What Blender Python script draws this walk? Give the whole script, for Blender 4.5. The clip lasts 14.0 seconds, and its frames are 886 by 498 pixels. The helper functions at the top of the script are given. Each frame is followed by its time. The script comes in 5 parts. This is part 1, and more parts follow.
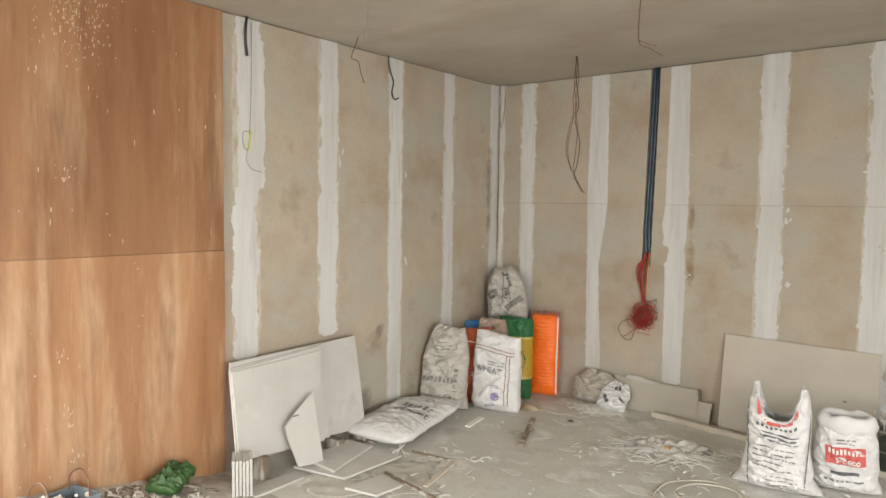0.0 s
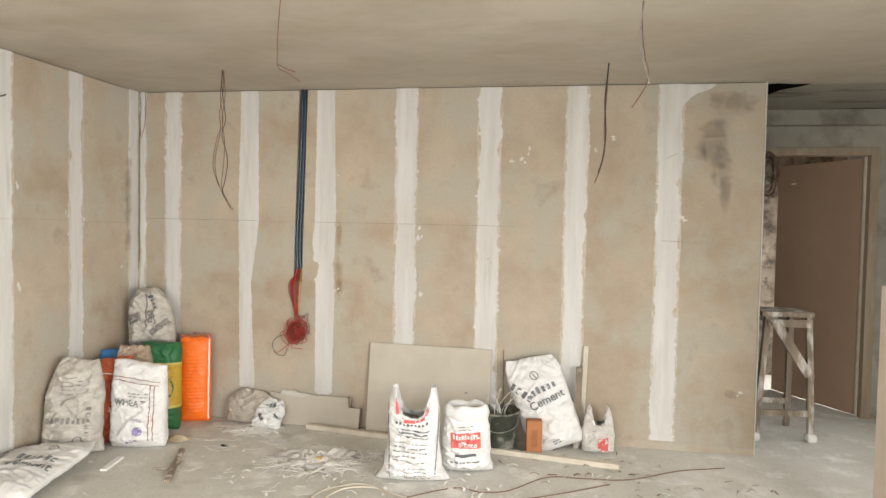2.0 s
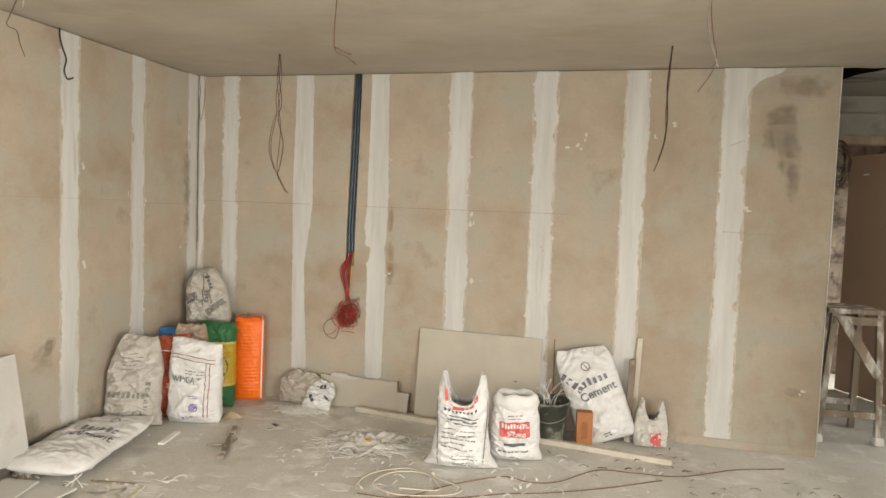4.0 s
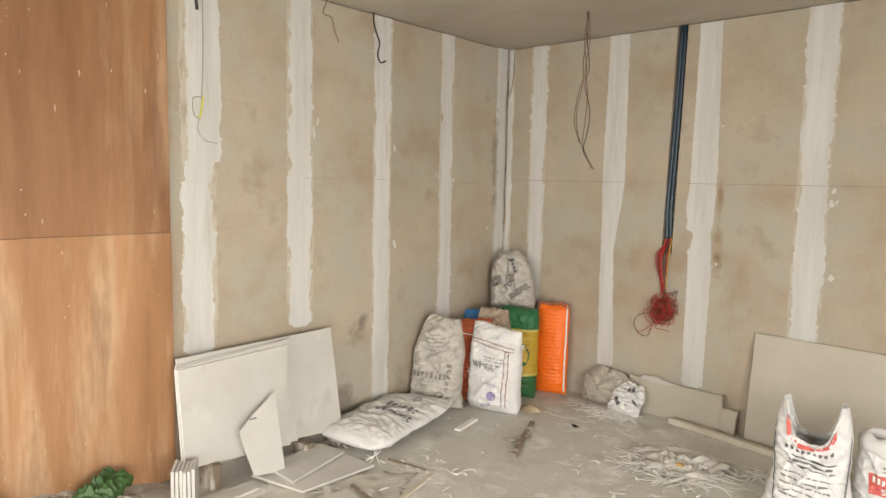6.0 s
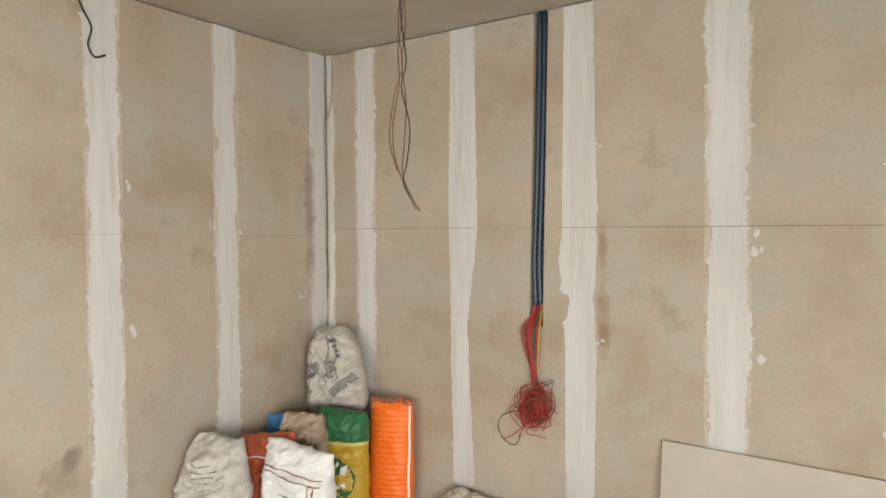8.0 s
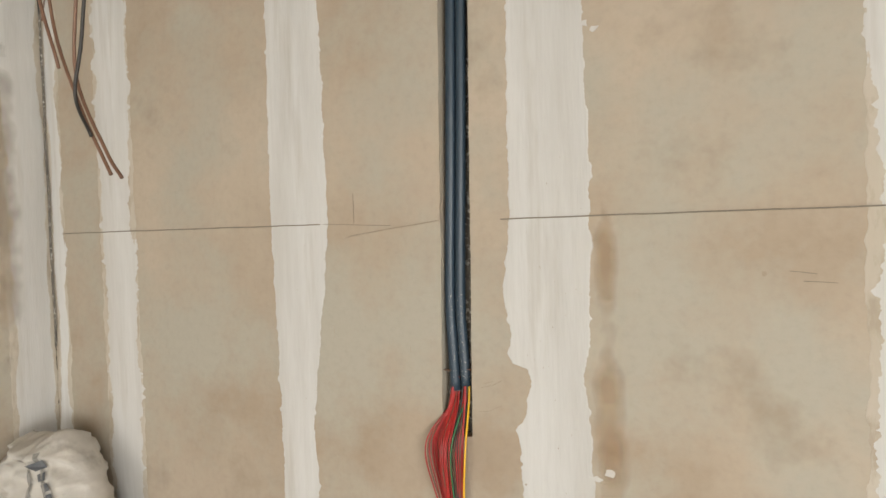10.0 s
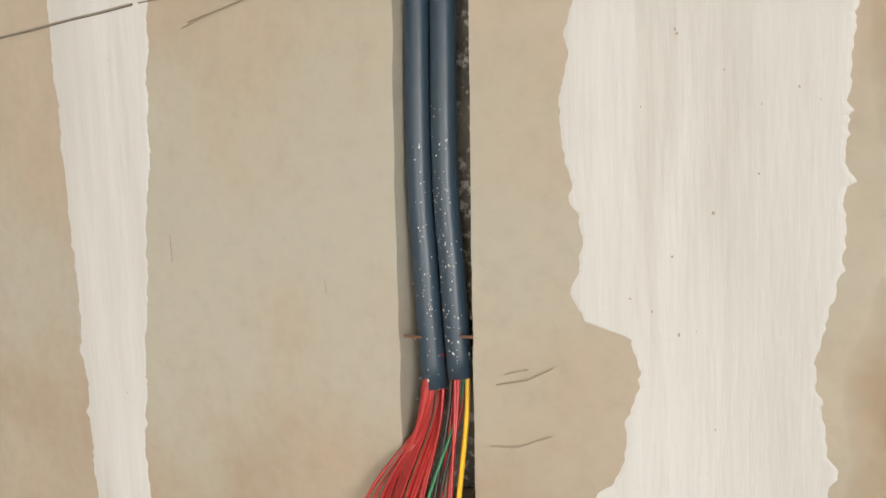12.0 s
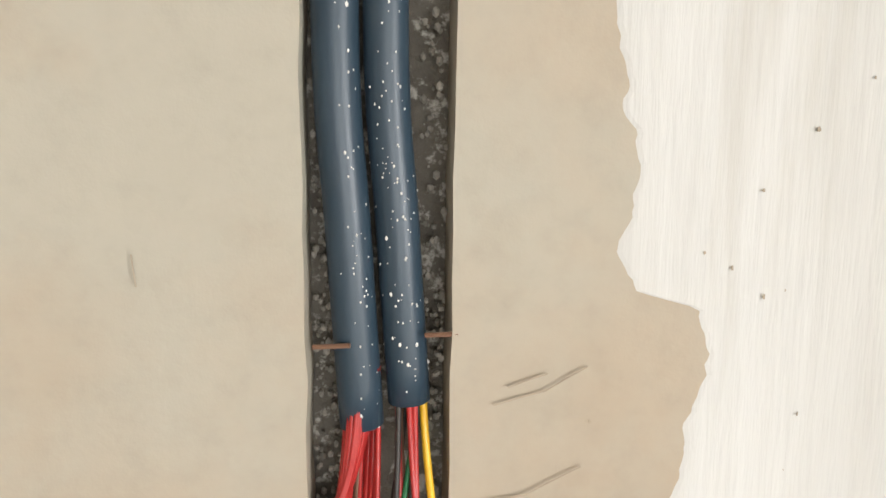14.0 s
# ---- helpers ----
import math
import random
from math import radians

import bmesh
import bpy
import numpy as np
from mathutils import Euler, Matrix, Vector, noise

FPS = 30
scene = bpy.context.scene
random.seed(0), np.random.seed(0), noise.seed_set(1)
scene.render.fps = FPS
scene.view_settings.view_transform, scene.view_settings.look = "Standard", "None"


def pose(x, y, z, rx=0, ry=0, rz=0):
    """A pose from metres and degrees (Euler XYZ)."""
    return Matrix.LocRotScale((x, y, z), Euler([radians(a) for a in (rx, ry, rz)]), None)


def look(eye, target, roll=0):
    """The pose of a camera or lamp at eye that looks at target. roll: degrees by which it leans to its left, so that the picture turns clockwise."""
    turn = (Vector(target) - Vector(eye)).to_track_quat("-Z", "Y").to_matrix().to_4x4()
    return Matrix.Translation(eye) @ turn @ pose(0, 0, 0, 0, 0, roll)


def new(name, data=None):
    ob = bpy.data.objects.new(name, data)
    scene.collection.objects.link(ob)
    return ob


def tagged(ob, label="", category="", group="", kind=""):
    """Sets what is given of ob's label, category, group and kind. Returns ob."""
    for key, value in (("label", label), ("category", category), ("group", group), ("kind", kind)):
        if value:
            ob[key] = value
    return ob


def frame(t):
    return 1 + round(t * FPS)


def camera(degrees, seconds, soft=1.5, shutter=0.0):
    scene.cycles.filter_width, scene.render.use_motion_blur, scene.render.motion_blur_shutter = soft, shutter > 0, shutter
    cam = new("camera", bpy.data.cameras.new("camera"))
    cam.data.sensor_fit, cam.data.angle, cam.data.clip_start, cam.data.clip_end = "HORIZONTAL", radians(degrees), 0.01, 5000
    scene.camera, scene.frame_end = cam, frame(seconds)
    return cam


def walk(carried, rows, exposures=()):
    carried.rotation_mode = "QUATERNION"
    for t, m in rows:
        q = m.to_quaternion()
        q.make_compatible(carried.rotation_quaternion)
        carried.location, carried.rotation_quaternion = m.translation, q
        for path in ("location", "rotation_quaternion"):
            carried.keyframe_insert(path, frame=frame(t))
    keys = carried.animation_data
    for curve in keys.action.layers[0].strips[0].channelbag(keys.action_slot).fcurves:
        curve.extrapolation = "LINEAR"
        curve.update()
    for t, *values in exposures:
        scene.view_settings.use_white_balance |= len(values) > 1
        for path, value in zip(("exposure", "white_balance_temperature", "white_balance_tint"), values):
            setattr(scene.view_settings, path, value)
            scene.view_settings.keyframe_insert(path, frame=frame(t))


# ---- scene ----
cam = camera(67.7, 14.0)
PATH = [
    (0, (3.174, -4.758, 1.49), (1.936, -3.193, 1.364), 0.8),
    (0.5, (3.243, -4.777, 1.461), (2.241, -3.051, 1.34), 0.5),
    (1, (3.169, -4.799, 1.462), (2.5, -2.915, 1.386), 1.2),
    (1.5, (3.208, -4.75, 1.534), (2.789, -2.795, 1.456), 1.0),
    (2, (3.254, -4.731, 1.526), (2.915, -2.761, 1.454), 1.1),
    (4.5, (3.199, -4.666, 1.517), (2.617, -2.757, 1.387), 2.0),
    (5, (3.165, -4.54, 1.494), (2.373, -2.708, 1.367), 1.6),
    (5.5, (3.161, -4.352, 1.451), (2.012, -2.721, 1.298), 3.2),
    (6, (3.106, -4.167, 1.502), (1.777, -2.685, 1.303), 1.2),
    (6.5, (2.921, -3.99, 1.453), (1.693, -2.415, 1.344), 0.2),
    (7, (2.872, -3.636, 1.512), (1.601, -2.101, 1.35), 0.7),
    (7.5, (2.793, -3.218, 1.511), (1.529, -1.669, 1.457), 0.2),
    (8, (2.692, -2.766, 1.517), (1.566, -1.113, 1.464), -0.4),
    (8.5, (2.51, -2.391, 1.539), (1.434, -0.707, 1.463), -0.5),
    (9, (2.32, -1.95, 1.536), (1.429, -0.16, 1.475), -0.5),
    (9.2, (2.244, -1.797, 1.56), (1.371, 0.002, 1.552), -1.0),
    (11.3, (1.626, -0.608, 1.373), (0.736, 1.174, 1.187), -3.1),
    (11.5, (1.626, -0.538, 1.357), (0.662, 1.21, 1.235), -2.9),
    (12, (1.596, -0.462, 1.339), (0.633, 1.28, 1.145), -2.2),
    (12.5, (1.574, -0.4, 1.29), (0.713, 1.372, 0.943), -2.4),
    (13, (1.521, -0.365, 1.266), (0.752, 1.443, 0.885), -0.3),
    (13.5, (1.409, -0.318, 1.293), (1.086, 1.592, 0.782), -1.7),
    (14, (1.331, -0.306, 1.31), (1.522, 1.658, 0.983), -0.3),
]
walk(cam, [(t, look(e, g, r)) for t, e, g, r in PATH],
     [(0, -0.37, 6500, 10), (0.5, -0.27, 6700, 10), (1.0, -0.29, 6900, 10), (1.5, -0.18, 6850, 10), (2.0, 0.05, 6500, 10), (4.5, -0.27, 6950, 10), (5.0, -0.2, 6800, 10), (5.5, -0.19, 6850, 10), (6.5, -0.22, 6650, 10), (7.5, -0.36, 6900, 10), (8.0, -0.10, 6550, 10), (9.0, -0.04, 6450, 10), (11.5, 0.20, 6500, 10), (12.5, 0.27, 6250, 10), (13.3, 0.42, 6200, 10), (14.0, 0.48, 6250, 10)])

# ---- light ----
world = bpy.data.worlds.new("world")
scene.world = world
world.use_nodes = True
wn = world.node_tree.nodes
sky = wn.new("ShaderNodeTexSky")
sky.sky_type, sky.sun_disc = "NISHITA", False
sky.sun_elevation, sky.sun_rotation = radians(48), radians(230)
world.node_tree.links.new(sky.outputs[0], wn["Background"].inputs[0])
wn["Background"].inputs[1].default_value = 0.10
sun = new("sun", bpy.data.lights.new("sun", "SUN"))
sun.data.energy, sun.data.angle, sun.data.color = 0.8, radians(20), (1, 0.95, 0.88)
sun.matrix_world = look((-8, -10, 14), (0, 0, 0))


def window_light(name, at, to, sx, sy, watts, colour):
    lamp = new(name, bpy.data.lights.new(name, "AREA"))
    lamp.data.shape, lamp.data.size, lamp.data.size_y = "RECTANGLE", sx, sy
    lamp.data.energy, lamp.data.color, lamp.data.spread = watts, colour, radians(135)
    lamp.matrix_world = look(at, to)
    return lamp


window_light("west_opening_light", (-0.16, -5.1, 1.25), (1.9, -4.7, -0.8), 2.5, 1.9, 85, (1.0, 0.97, 0.93))
window_light("south_opening_light", (2.3, -7.6, 1.3), (2.0, -4.6, -1.0), 4.2, 1.9, 145, (1.0, 0.965, 0.92))
# added lamp in an unseen east opening, lifts the west wall and floor
window_light("east_opening_light", (6.25, -5.2, 1.3), (3.0, -4.0, -1.0), 3.2, 1.9, 285, (1.0, 0.97, 0.93))
window_light("back_room_light", (6.26, 1.95, 1.4), (4.6, 1.9, 0.6), 0.95, 1.6, 50, (1.0, 0.96, 0.9))
# added fill from an unseen side, brightens the hall floor and stool
window_light("hall_window_light", (6.26, -0.1, 1.5), (4.8, -0.2, 0.0), 1.5, 1.1, 13, (1.0, 0.97, 0.93))


# ---- materials ----
def mat(name, a, b, scale=4.0, rough=0.85, c=None, cscale=2.0, cedge=(0.55, 0.7), bump=0.15, bscale=120.0,
        metal=0.0, stretch=(1, 1, 1), detail=6.0, spec=0.5, vary=0.0, fine=0.0, d=None, dscale=3.0, dedge=(0.66, 0.8), crumple=0.0):
    """Two mottled colours, an optional third one in patches, and a fine relief."""
    m = bpy.data.materials.new(name)
    m.use_nodes = True
    n, k = m.node_tree.nodes, m.node_tree.links
    p = n["Principled BSDF"]
    p.inputs["Roughness"].default_value, p.inputs["Metallic"].default_value = rough, metal
    p.inputs["Specular IOR Level"].default_value = spec
    tc = n.new("ShaderNodeTexCoord")
    mp = n.new("ShaderNodeMapping")
    mp.inputs["Scale"].default_value = stretch
    k.new(tc.outputs["Object"], mp.inputs["Vector"])

    def noisy(s, d=detail):
        t = n.new("ShaderNodeTexNoise")
        t.inputs["Scale"].default_value, t.inputs["Detail"].default_value = s, d
        t.inputs["Roughness"].default_value = 0.62
        k.new(mp.outputs["Vector"], t.inputs["Vector"])
        return t

    def blend(fac, one, two, kind="MIX"):
        x = n.new("ShaderNodeMix")
        x.data_type, x.blend_type = "RGBA", kind
        k.new(fac, x.inputs[0])
        for socket, v in ((x.inputs[6], one), (x.inputs[7], two)):
            if isinstance(v, tuple):
                socket.default_value = (*v, 1)
            else:
                k.new(v, socket)
        return x.outputs[2]

    def ramp(src, lo, hi):
        r = n.new("ShaderNodeMapRange")
        r.inputs[1].default_value, r.inputs[2].default_value = lo, hi
        k.new(src, r.inputs[0])
        return r.outputs[0]

    col = blend(ramp(noisy(scale).outputs["Fac"], 0.32, 0.68), a, b)
    if c:
        col = blend(ramp(noisy(cscale).outputs["Fac"], *cedge), col, c)
    if d:
        col = blend(ramp(noisy(dscale, 5).outputs["Fac"], *dedge), col, d)
    if fine:
        g = ramp(noisy(bscale * 0.6, 3).outputs["Fac"], 0.3, 0.7)
        col = blend(g, col, blend(g, col, (1 - fine, 1 - fine, 1 - fine), "MULTIPLY"))
    if vary:
        oi = n.new("ShaderNodeObjectInfo")
        hs = n.new("ShaderNodeHueSaturation")
        hs.inputs["Saturation"].default_value = 0.95
        mr = n.new("ShaderNodeMapRange")
        mr.inputs[3].default_value, mr.inputs[4].default_value = 1 - vary, 1 + vary
        k.new(oi.outputs["Random"], mr.inputs[0])
        k.new(mr.outputs[0], hs.inputs["Value"])
        k.new(col, hs.inputs["Color"])
        col = hs.outputs[0]
    k.new(col, p.inputs["Base Color"])
    if bump:
        bp = n.new("ShaderNodeBump")
        bp.inputs["Strength"].default_value, bp.inputs["Distance"].default_value = bump, 0.004
        k.new(noisy(bscale, 4).outputs["Fac"], bp.inputs["Height"])
        if crumple:
            big = n.new("ShaderNodeTexNoise")
            big.noise_type = "RIDGED_MULTIFRACTAL"
            big.inputs["Scale"].default_value, big.inputs["Detail"].default_value = 15.0, 5
            big.inputs["Distortion"].default_value = 0.6
            k.new(mp.outputs["Vector"], big.inputs["Vector"])
            bq = n.new("ShaderNodeBump")
            bq.inputs["Strength"].default_value, bq.inputs["Distance"].default_value = crumple, 0.012
            k.new(big.outputs["Fac"], bq.inputs["Height"])
            k.new(bq.outputs[0], bp.inputs["Normal"])
        k.new(bp.outputs[0], p.inputs["Normal"])
    return m


PANEL = mat("cement_panel", (0.345, 0.270, 0.192), (0.475, 0.405, 0.315), 1.5, 0.9, (0.405, 0.375, 0.305), 2.1, (0.46, 0.60), 0.12, 90, vary=0.06, fine=0.07, detail=9, d=(0.288, 0.224, 0.156), dscale=3.0, dedge=(0.585, 0.78))
PUTTY = mat("joint_putty", (0.515, 0.505, 0.475), (0.63, 0.628, 0.61), 2.2, 0.9, (0.475, 0.455, 0.41), 3.1, (0.55, 0.72), 0.2, 60, stretch=(5, 5, 0.4), fine=0.05)
WASH = mat("thin_putty_wash", (0.45, 0.40, 0.32), (0.51, 0.465, 0.39), 7, 0.9, (0.39, 0.335, 0.26), 12, (0.5, 0.62), 0.15, 60, stretch=(2, 2, 0.7))
SCRATCH = mat("dull_scratch", (0.325, 0.27, 0.203), (0.385, 0.325, 0.25), 60, 0.9, bump=0)
CEIL = mat("ceiling_plaster", (0.375, 0.335, 0.272), (0.47, 0.43, 0.362), 1.1, 0.9, (0.385, 0.325, 0.255), 1.7, (0.50, 0.72), 0.12, 60, stretch=(1, 1.5, 1), detail=8)
SLAB = mat("stained_slab", (0.27, 0.25, 0.205), (0.36, 0.335, 0.285), 1.5, 0.9, (0.075, 0.066, 0.056), 1.5, (0.47, 0.60), 0.2, 60, stretch=(0.55, 2.6, 1))
FLOOR = mat("cement_floor", (0.515, 0.502, 0.448), (0.66, 0.648, 0.595), 2.0, 0.78, (0.78, 0.77, 0.735), 3.6, (0.54, 0.68), 0.3, 80, detail=10, fine=0.14, d=(0.37, 0.352, 0.305), dscale=2.0, dedge=(0.58, 0.74))
PLASTER = mat("rough_plaster", (0.30, 0.28, 0.24), (0.40, 0.38, 0.325), 2.5, 0.92, (0.22, 0.20, 0.165), 3.5, (0.5, 0.7), 0.4, 50)
# very dark mottled colour for the hall side wall and back room wall
DARK_RUBBLE = mat("sooty_rubble_wall", (0.10, 0.08, 0.062), (0.24, 0.205, 0.165), 5, 0.95, (0.04, 0.033, 0.026), 8, (0.48, 0.62), 0.9, 30)
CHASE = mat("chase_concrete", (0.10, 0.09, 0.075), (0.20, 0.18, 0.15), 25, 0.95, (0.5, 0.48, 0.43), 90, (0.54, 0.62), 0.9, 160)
PLY = mat("plywood", (0.29, 0.137, 0.061), (0.46, 0.25, 0.128), 1.6, 0.42, (0.55, 0.38, 0.24), 2.0, (0.50, 0.72), 0.06, 60, stretch=(3.2, 3.2, 0.42), detail=9, d=(0.20, 0.092, 0.042), dscale=2.2, dedge=(0.56, 0.82), fine=0.08)
PLY_DARK = mat("dark_plywood", (0.225, 0.102, 0.045), (0.37, 0.19, 0.093), 1.6, 0.42, (0.46, 0.30, 0.18), 2.0, (0.52, 0.74), 0.06, 60, stretch=(3.2, 3.2, 0.42), detail=9, d=(0.145, 0.064, 0.030), dscale=2.2, dedge=(0.54, 0.82), fine=0.08)
SCUFF = mat("plaster_smear", (0.50, 0.36, 0.25), (0.62, 0.5, 0.4), 20, 0.9)
BOARD = mat("gypsum_board", (0.485, 0.468, 0.43), (0.56, 0.545, 0.51), 3, 0.85, (0.61, 0.60, 0.57), 5, (0.58, 0.78), 0.08, 90, vary=0.06, d=(0.43, 0.40, 0.345), dscale=4.0, dedge=(0.60, 0.78))
BOARD_DARK = mat("fibre_board", (0.44, 0.40, 0.33), (0.50, 0.462, 0.388), 3, 0.85, (0.53, 0.50, 0.435), 4, (0.6, 0.8), 0.05, 90, d=(0.39, 0.345, 0.27), dscale=3.0, dedge=(0.60, 0.80))
BOARD_EDGE = mat("board_edge", (0.72, 0.71, 0.68), (0.82, 0.81, 0.78), 30, 0.9)
WOOD_OLD = mat("old_wood", (0.15, 0.115, 0.08), (0.28, 0.225, 0.165), 9, 0.85, (0.56, 0.53, 0.48), 11, (0.5, 0.62), 0.3, 60, stretch=(1, 1, 0.3))
WOOD_PALE = mat("pale_batten", (0.50, 0.45, 0.36), (0.62, 0.57, 0.48), 9, 0.8, bump=0.2, bscale=50)
DOOR = mat("door_laminate", (0.40, 0.27, 0.188), (0.45, 0.312, 0.224), 1.5, 0.55, (0.36, 0.265, 0.195), 4, (0.62, 0.8), 0.03, 80)
FRAME = mat("door_frame_wood", (0.30, 0.235, 0.16), (0.40, 0.32, 0.23), 6, 0.6, (0.5, 0.45, 0.38), 5, (0.6, 0.75), 0.1, 60, stretch=(2, 2, 0.3))
PIPE = mat("blue_grey_conduit", (0.024, 0.044, 0.066), (0.033, 0.056, 0.081), 6, 0.38, (0.075, 0.095, 0.115), 9, (0.58, 0.8), 0.04, 60, stretch=(2, 2, 0.6))
SPLASH = mat("cement_splash", (0.6, 0.58, 0.54), (0.75, 0.73, 0.7), 40, 0.9)
RED = mat("red_wire", (0.32, 0.018, 0.017), (0.45, 0.03, 0.026), 20, 0.35, bump=0)
GREEN = mat("green_wire", (0.02, 0.16, 0.06), (0.03, 0.2, 0.08), 20, 0.35, bump=0)
YELLOW = mat("yellow_wire", (0.75, 0.43, 0.02), (0.85, 0.5, 0.03), 20, 0.35, bump=0)
BLACK = mat("black_wire", (0.018, 0.016, 0.014), (0.035, 0.03, 0.026), 20, 0.5, bump=0)
BROWN = mat("brown_wire", (0.13, 0.065, 0.038), (0.21, 0.115, 0.072), 20, 0.45, bump=0)
STEEL = mat("steel_wire", (0.3, 0.29, 0.27), (0.42, 0.41, 0.38), 20, 0.45, bump=0, metal=0.6)
PENCIL = mat("pencil_mark", (0.20, 0.17, 0.135), (0.29, 0.25, 0.20), 60, 0.8, bump=0)


# ---- mesh helpers ----
def link_mesh(name, bm, material, parent=None, label="", smooth=False):
    me = bpy.data.meshes.new(name)
    bmesh.ops.recalc_face_normals(bm, faces=bm.faces)
    bm.to_mesh(me)
    bm.free()
    for m in material if isinstance(material, (list, tuple)) else [material]:
        me.materials.append(m)
    if smooth:
        me.polygons.foreach_set("use_smooth", [True] * len(me.polygons))
    ob = new(name, me)
    if parent:
        ob.parent = parent
    if label:
        ob["label"] = label
    return ob


def part(name, bm, material, parent, label="", smooth=False):
    return link_mesh(name, bm, material, parent, label, smooth)


def thing(name, x, y, z, label, category, rx=0, ry=0, rz=0, group="", kind=""):
    ob = new(name)
    ob.matrix_world = pose(x, y, z, rx, ry, rz)
    ob.empty_display_size = 0.1
    return tagged(ob, label, category, group, kind)


def box(x0, x1, y0, y1, z0, z1, bevel=0.0, bm=None):
    own = bm is None
    bm = bm or bmesh.new()
    c = bmesh.ops.create_cube(bm, size=1)["verts"]
    for v in c:
        v.co = ((x0 + x1) / 2 + v.co.x * (x1 - x0), (y0 + y1) / 2 + v.co.y * (y1 - y0), (z0 + z1) / 2 + v.co.z * (z1 - z0))
    if bevel:
        es = list({e for v in c for e in v.link_edges})
        bmesh.ops.bevel(bm, geom=es, offset=bevel, segments=2, affect="EDGES", profile=0.6)
    return bm


def prism(outline, depth, axis="y", at=0.0, bm=None):
    """A flat outline of (a, z) pairs, given depth along axis from at."""
    bm = bm or bmesh.new()
    put = (lambda a, z, d: (a, d, z)) if axis == "y" else (lambda a, z, d: (d, a, z)) if axis == "x" else (lambda a, z, d: (a, z, d))
    front = [bm.verts.new(put(a, z, at)) for a, z in outline]
    back = [bm.verts.new(put(a, z, at + depth)) for a, z in outline]
    bm.faces.new(front)
    bm.faces.new(back[::-1])
    for i in range(len(outline)):
        j = (i + 1) % len(outline)
        bm.faces.new((front[j], front[i], back[i], back[j]))
    return bm


def spline(pts, steps=6):
    """A smooth line through the points."""
    p = [Vector(q) for q in pts]
    p = [2 * p[0] - p[1]] + p + [2 * p[-1] - p[-2]]
    out = []
    for i in range(1, len(p) - 2):
        a, b, c, d = p[i - 1:i + 3]
        for s in range(steps):
            t = s / steps
            out.append(0.5 * (2 * b + (c - a) * t + (2 * a - 5 * b + 4 * c - d) * t * t + (3 * b - a - 3 * c + d) * t ** 3))
    return out + [p[-2]]


def tube(pts, r, sides=6, bm=None, taper=1.0):
    bm = bm or bmesh.new()
    rings = []
    ref = Vector((0.31, 0.87, 0.38))
    n = len(pts)
    for i, q in enumerate(pts):
        d = (pts[min(i + 1, n - 1)] - pts[max(i - 1, 0)]).normalized()
        u = d.cross(ref).normalized()
        v = d.cross(u)
        rr = r * (1 + (taper - 1) * i / max(n - 1, 1))
        rings.append([bm.verts.new(q + rr * (math.cos(a) * u + math.sin(a) * v)) for a in (2 * math.pi * k / sides for k in range(sides))])
    for a, b in zip(rings, rings[1:]):
        for k in range(sides):
            bm.faces.new((a[k], a[(k + 1) % sides], b[(k + 1) % sides], b[k]))
    bm.faces.new(rings[0][::-1])
    bm.faces.new(rings[-1])
    return bm


def wob(x, seed, f=1.0):
    """Smooth noise from -1 to 1 along x."""
    return noise.noise(Vector((x * f, seed * 7.31, 1.7)))


# ---- large structure ----
H_ROOM = 2.522
floor = tagged(link_mesh("floor", box(-0.6, 7.0, -8.2, 5.0, -0.12, 0.0), FLOOR), "dusty grey cement floor with white plaster stains", "floor", kind="structure")
ceiling = tagged(link_mesh("ceiling", box(-0.2, 6.4, -7.9, 0.1, H_ROOM, H_ROOM + 0.12), CEIL), "unpainted beige plaster ceiling with faint swirls", "ceiling", kind="structure")
hall_ceiling = tagged(link_mesh("hall_ceiling", box(3.4, 7.2, 0.1, 4.6, H_ROOM + 0.001, H_ROOM + 0.12), SLAB), "grey ceiling slab with dark brushed soot streaks", "ceiling", kind="structure")
# north wall: a backing with upright panels in front of it
X_END = 4.605
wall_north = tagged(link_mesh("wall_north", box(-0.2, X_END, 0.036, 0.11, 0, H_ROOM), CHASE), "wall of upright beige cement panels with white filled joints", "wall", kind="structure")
wall_west = tagged(link_mesh("wall_west", box(-0.11, -0.036, -3.76, 0.036, 0, H_ROOM), CHASE), "wall of upright beige cement panels with white filled joints", "wall", kind="structure")
NORTH_JOINTS = [0.296, 0.933, 1.540, 2.156, 2.764, 3.376, 4.002]
WEST_JOINTS = [-0.690, -1.296, -1.922, -2.526, -3.14]
LEAN = 0.0215


def chase_x(x, z):
    return x + LEAN * (z - 1.17)


